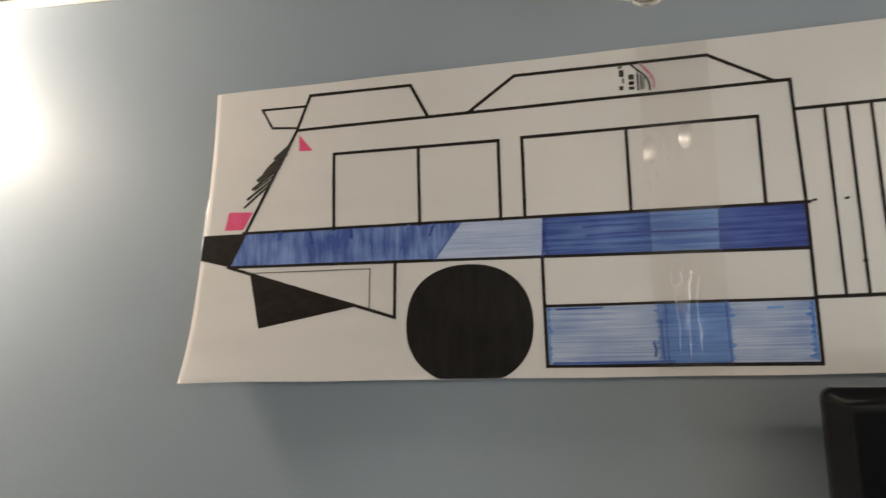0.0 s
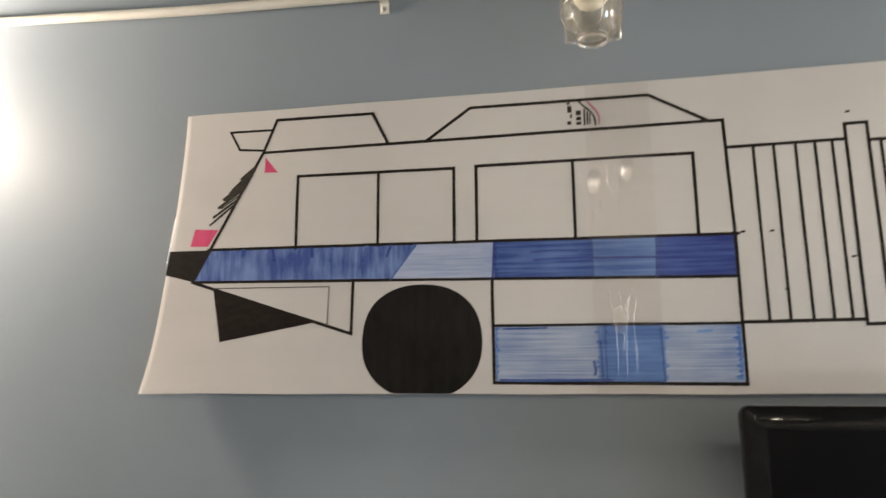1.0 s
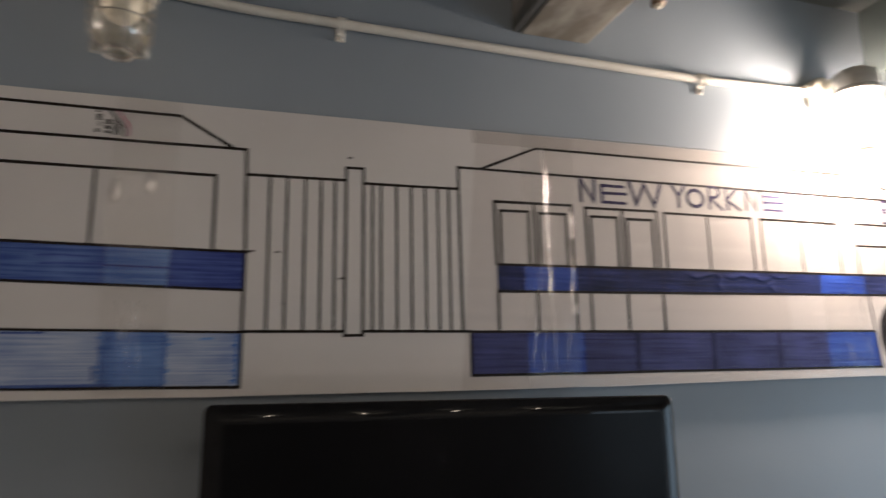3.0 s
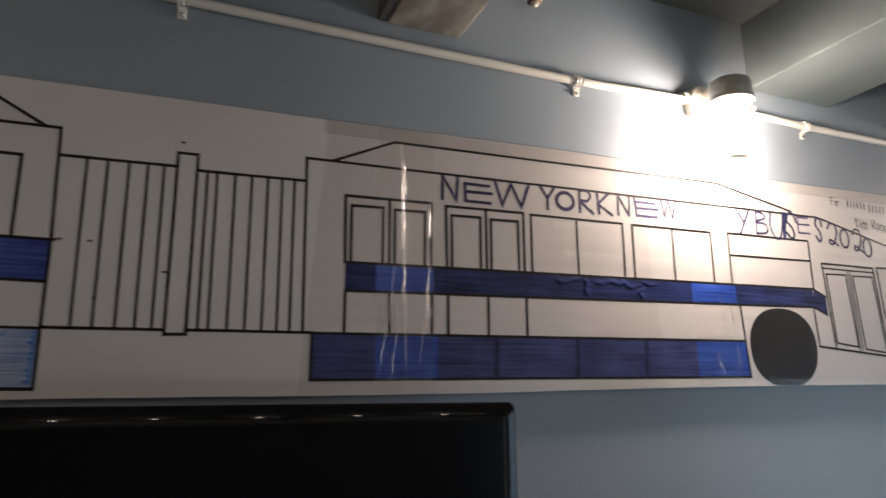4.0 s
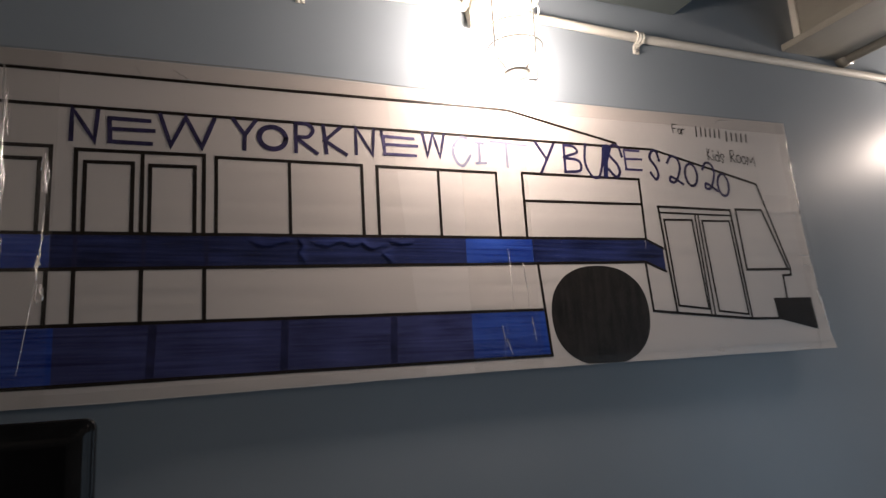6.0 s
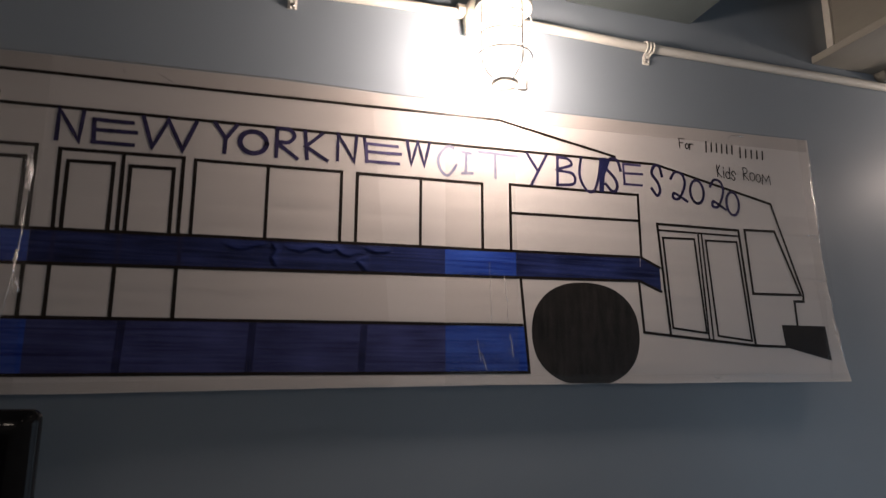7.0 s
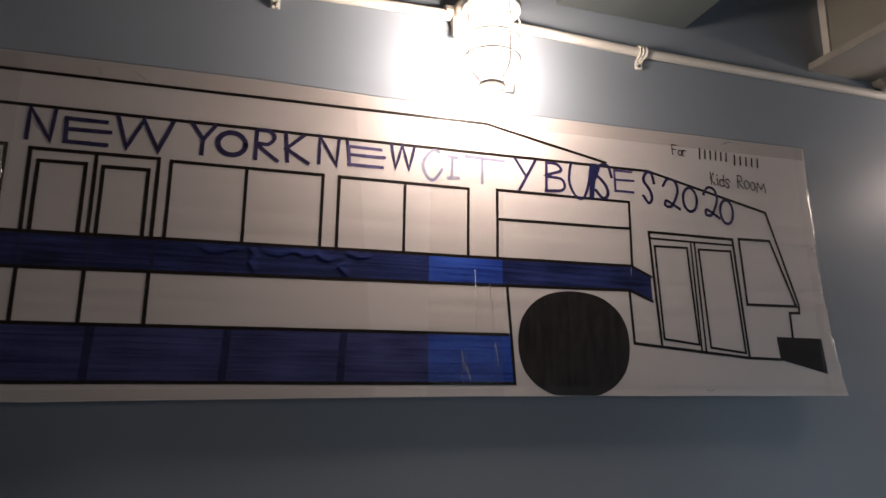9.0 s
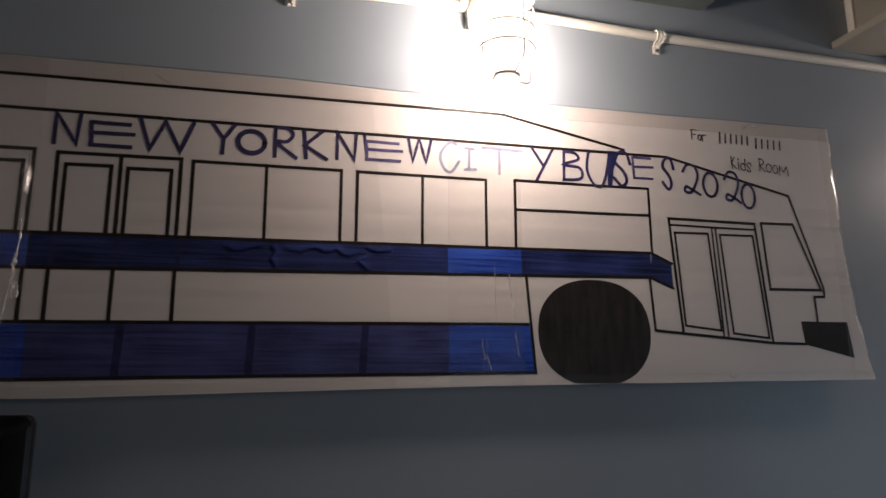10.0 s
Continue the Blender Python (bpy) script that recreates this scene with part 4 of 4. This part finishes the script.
def write(char, x0, x1, z0, z1, w=0.0078, mat="word_ink", name="letter"):
    """One hand-drawn letter in its own box, its strokes joined."""
    bm = bmesh.new()
    for k, stroke in enumerate(GLYPH[char]):
        if char in "CUSBR2d" and len(stroke) > 4:
            stroke = rounded_stroke(stroke)
        piece = ribbon([(x0 + (x1 - x0) * a, z0 + (z1 - z0) * b) for a, b in stroke], w, base=0.00040, step=0.02)
        me = bpy.data.meshes.new("stroke")
        piece.to_mesh(me)
        piece.free()
        bm.from_mesh(me)
        bpy.data.meshes.remove(me)
    part(name, bm, MAT[mat], poster, "the character " + char.upper() + " in marker")


def word(rows, **how):
    for c, x0, x1, z0, z1 in rows:
        write(c, x0, x1, z0, z1, **how)


word([("N", 1.955, 1.996, 2.021, 2.081), ("E", 2.015, 2.090, 2.023, 2.068), ("W", 2.100, 2.196, 2.024, 2.083)])
word([("Y", 2.231, 2.273, 2.026, 2.087), ("R", 2.352, 2.394, 2.028, 2.089), ("K", 2.408, 2.455, 2.030, 2.089)])
word([("O", 2.280, 2.332, 2.031, 2.077)], w=0.0100)
word([("E", 2.536, 2.612, 2.038, 2.077)], w=0.0066, mat="weak_ink")
word([("N", 2.476, 2.515, 2.033, 2.091), ("W", 2.625, 2.676, 2.041, 2.094)], w=0.0068)
line("letter", [(2.532, 2.088), (2.539, 2.036)], 0.0068, "word_ink")
# C, I and T sit in the glare below the lamp, put into their colour.
word([("C", 2.696, 2.738, 2.025, 2.090), ("I", 2.751, 2.776, 2.032, 2.081), ("T", 2.791, 2.884, 2.028, 2.086)], w=0.0065, mat="glare_ink")
word([("y", 2.908, 2.957, 2.021, 2.094), ("B", 2.984, 3.030, 2.026, 2.093), ("U", 3.042, 3.099, 2.018, 2.101)], w=0.0068)
word([("S", 3.109, 3.152, 2.022, 2.104), ("S", 3.236, 3.267, 2.023, 2.099)])
word([("E", 3.160, 3.212, 2.044, 2.094)], w=0.0058, mat="weak_ink")
patch("letter", [(3.092, 2.019), (3.104, 2.018), (3.109, 2.060), (3.124, 2.098), (3.115, 2.105), (3.097, 2.104)], "navy_dark", "thick filled stroke of the letter U", base=0.00042)
word([("2", 3.292, 3.336, 2.015, 2.087), ("O", 3.346, 3.386, 2.012, 2.072), ("2", 3.406, 3.449, 2.003, 2.078), ("O", 3.452, 3.490, 1.990, 2.051)], w=0.0070, name="digit")
word([("F", 3.324, 3.339, 2.153, 2.178), ("O", 3.342, 3.351, 2.153, 2.166), ("r", 3.354, 3.364, 2.151, 2.167)], w=0.0026, mat="ink")
word([("K", 3.431, 3.444, 2.088, 2.119), ("i", 3.448, 3.454, 2.087, 2.116), ("d", 3.457, 3.470, 2.086, 2.115), ("S", 3.474, 3.488, 2.083, 2.106)], w=0.0026, mat="ink")
word([("R", 3.512, 3.528, 2.087, 2.119), ("O", 3.532, 3.547, 2.087, 2.108), ("O", 3.551, 3.565, 2.085, 2.106), ("M", 3.569, 3.596, 2.081, 2.106)], w=0.0026, mat="ink")
for a, n, pitch, z in ((3.401, 6, 0.0158, 2.164), (3.505, 5, 0.0176, 2.159)):
    for j in range(n):
        x, h = a + pitch * j, 0.0150 if j == 0 else 0.0125
        patch("word_bar", [(x, z - h), (x + 0.0046, z - h), (x + 0.0062, z + h), (x + 0.0016, z + h)], "grey_ink", "a written letter shown as a plain bar")


# ---- clear film over the front half and tape over the joints ----
def sheet(name, x0, x1, z0, z1, mat, base, lean=0.0, lean_end=0.0, nx=8, nz=24, wave=0.0004, label=""):
    bm = bmesh.new()
    g = {}
    for p in range(nx + 1):
        for q in range(nz + 1):
            x = x0 + (x1 - x0) * p / nx + lean * (1 - q / nz) * (1 - p / nx) + lean_end * (1 - q / nz) * p / nx
            z = (z0(x) if callable(z0) else z0) * (1 - q / nz) + (z1(x) if callable(z1) else z1) * q / nz
            y = -base - wave * (0.5 + 0.5 * noise.noise((x * 28, z * 2.2, base * 900))) + curl(x, z)
            g[p, q] = bm.verts.new((x - PX, y, z - PZ))
    for p in range(nx):
        for q in range(nz):
            bm.faces.new((g[p, q], g[p + 1, q], g[p + 1, q + 1], g[p, q + 1]))
    ob = part(name, bm, MAT[mat], poster, label, smooth=True)
    ob.visible_shadow = False
    return ob


sheet("clear_film", 1.672, 2.545, lambda x: bottom_edge(x) + 0.002, lambda x: top_edge(x) - 0.002, "film", 0.0008, lean=-0.05, lean_end=0.06, nx=40, label="clear glossy plastic film")
sheet("clear_film", 2.5452, 3.735, lambda x: bottom_edge(x) + 0.002, lambda x: top_edge(x) - 0.002, "film_thin", 0.0008, lean=0.06, nx=40, label="clear glossy plastic film")
sheet("edge_tape", 1.66, 3.725, lambda x: top_edge(x) - 0.034, lambda x: top_edge(x) + 0.003, "edge_film", 0.0013, nx=70, nz=5, label="strip of clear tape along the upper edge")
sheet("edge_tape", 1.90, 3.78, lambda x: bottom_edge(x) - 0.001, lambda x: bottom_edge(x) + 0.020, "tape", 0.0013, nx=70, nz=4, label="strip of clear tape along the lower edge")
sheet("tape_tab", -0.012, 0.012, 1.543, 1.556, "tape", 0.0010, nz=4, label="small tab of tape below the board")
for a, b, kind in ((0.872, 0.998, "tape"), (1.790, 1.934, "tape"), (2.712, 2.878, "dull_tape")):
    sheet("tape_strip", a, b, lambda x: bottom_edge(x) + 0.001, lambda x: top_edge(x) - 0.001, kind, 0.0016, nx=24, wave=0.0008, label="wide strip of clear creased tape")
sheet("tape_strip", 3.694, 3.733, lambda x: bottom_edge(x) + 0.004, lambda x: top_edge(x) - 0.002, "tape", 0.0018, lean=0.028, lean_end=0.046, nx=10, label="clear tape folded round the edge")
sheet("tape_strip", 3.610, 3.735, 1.948, 2.000, "film_thin", 0.0021, nx=10, nz=6, label="short strip of clear tape")
sheet("tape_strip", 3.640, 3.745, 1.786, 1.842, "film_thin", 0.0021, nx=10, nz=6, label="short strip of clear tape")


def crease(pts, r=0.0011, base=0.0026, bow=0.0008):
    """A raised fold in the clear tape."""
    fine = [between(p, q, j / 5) for p, q in zip(pts, pts[1:]) for j in range(5)] + [pts[-1]]
    k = len(fine) - 1
    bm = tube(bmesh.new(), [(x - PX, -base - bow * math.sin(math.pi * i / k), z - PZ) for i, (x, z) in enumerate(fine)], r, 10)
    part("tape_crease", bm, MAT["crease"], poster, smooth=True).visible_shadow = False


crease([(1.848, 2.150), (1.851, 2.05), (1.853, 1.95), (1.855, 1.88)], 0.0024)
crease([(1.856, 1.87), (1.858, 1.80), (1.863, 1.60)], 0.0010)
crease([(1.835, 1.86), (1.826, 1.78), (1.815, 1.70), (1.800, 1.61)], 0.0006)
crease([(1.921, 1.90), (1.917, 1.80), (1.905, 1.70), (1.893, 1.61)], 0.0006)
crease([(1.918, 1.995), (1.925, 1.955), (1.921, 1.92)], 0.0014)


def bubble(x, z, a, b, h=0.0012, base=0.0026, lean=0.0):
    """A long shallow blister where the clear tape stands off the board."""
    bm = bmesh.new()
    rings, seg = 6, 20
    rows = [[bm.verts.new((x - PX, -base - h, z - PZ))]]
    for i in range(1, rings + 1):
        r = i / rings
        rows.append([bm.verts.new((x + r * a * math.cos(q) + lean * r * b * math.sin(q) - PX, -base - h * (1 - r * r), z + r * b * math.sin(q) - PZ)) for q in (2 * math.pi * k / seg for k in range(seg))])
    for k in range(seg):
        bm.faces.new((rows[0][0], rows[1][k], rows[1][(k + 1) % seg]))
        for u, v in zip(rows[1:], rows[2:]):
            bm.faces.new((u[k], v[k], v[(k + 1) % seg], u[(k + 1) % seg]))
    part("tape_blister", bm, MAT["blister"], poster, "shiny blister in the clear tape", smooth=True).visible_shadow = False


bubble(0.883, 1.965, 0.013, 0.027, lean=0.05)
bubble(0.948, 1.990, 0.013, 0.027, lean=0.05)
bubble(0.919, 1.690, 0.012, 0.026)
crease([(0.901, 1.742), (0.908, 1.70), (0.913, 1.65), (0.912, 1.59)], 0.0004)
crease([(0.941, 1.742), (0.933, 1.70), (0.930, 1.65), (0.929, 1.58)], 0.0005)
crease([(0.954, 1.735), (0.945, 1.69), (0.946, 1.62)], 0.0004)
crease([(1.95 + 0.05 * j, top_edge(1.95 + 0.05 * j) + 0.0022) for j in range(17)], 0.0008, base=0.0016, bow=0.0)
crease([(2.12, 2.175), (2.15, 2.158)], 0.0008)
crease([(2.055, 2.176), (2.064, 2.160)], 0.0007)
crease([(3.472, 2.193), (3.482, 2.201), (3.496, 2.204), (3.522, 2.203)], 0.0014, base=0.0018)
crease([(3.375, 1.592), (3.383, 1.587), (3.393, 1.593)], 0.0012)
crease([(3.728, 2.105), (3.727, 2.075), (3.728, 2.055)], 0.0022, base=0.0030)
crease([(3.750, 1.738), (3.752, 1.720), (3.755, 1.700)], 0.0022, base=0.0030)
crease([(2.783, 1.668), (2.786, 1.646), (2.791, 1.622)], 0.0013)
crease([(2.857, 1.682), (2.861, 1.659), (2.864, 1.632)], 0.0012)
crease([(2.846, 1.805), (2.848, 1.777), (2.853, 1.748)], 0.0013)
crease([(2.812, 1.835), (2.814, 1.80), (2.815, 1.70)], 0.0006)
crease([(2.792, 1.64), (2.800, 1.615), (2.803, 1.605)], 0.0014)
crease([(3.731, 2.065), (3.732, 2.02), (3.735, 1.975)], 0.0018)
crease([(3.757, 1.72), (3.768, 1.66)], 0.0016)
crease([(-0.0125, 1.932), (-0.0175, 1.89), (-0.022, 1.855), (-0.027, 1.82)], 0.0014, base=0.0008, bow=0.0)


def wrinkles(x, z0, z1, count, spread, seed, size=0.0008):
    """Short broken folds scattered along a line where the tape was pressed down unevenly."""
    rng = random.Random(seed)
    for _ in range(count):
        z, k = rng.uniform(z0, z1), rng.uniform(0.012, 0.045)
        px, pts = x + rng.uniform(-spread, spread), []
        for j in range(4):
            pts.append((px + rng.uniform(-0.0022, 0.0022), z - k * j / 3))
        crease(pts, size * rng.uniform(0.6, 1.5), base=0.0027, bow=0.0010)


wrinkles(1.855, 1.72, 2.12, 16, 0.005, 3, 0.0013)
wrinkles(1.918, 1.75, 2.00, 15, 0.006, 4, 0.0013)
wrinkles(1.830, 1.60, 1.76, 5, 0.014, 5, 0.0006)
wrinkles(0.935, 1.62, 1.75, 5, 0.022, 6, 0.0005)
wrinkles(0.905, 1.90, 2.06, 4, 0.030, 7, 0.0005)
wrinkles(2.795, 1.62, 1.70, 2, 0.012, 8, 0.0005)
wrinkles(2.856, 1.64, 1.83, 4, 0.004, 9, 0.0006)
rng = random.Random(12)
for k in range(13):
    v0 = rng.uniform(0.06, 0.90)
    v1 = v0 + rng.uniform(0.02, 0.07)
    edge = [(3.732 + 0.056 * (1 - v) ** 2.75 + rng.uniform(-0.006, 0.001), 1.582 + 0.634 * v) for v in (v0, (v0 + v1) / 2, v1)]
    crease(edge, rng.uniform(0.0007, 0.0016), base=0.0026)
for z, a, b in ((1.952, 3.690, 3.735), (1.945, 3.708, 3.735), (1.832, 3.700, 3.744), (1.806, 3.708, 3.747)):
    crease([(a, z), ((a + b) / 2, z + 0.002), (b, z + 0.001)], 0.0006, base=0.0027)
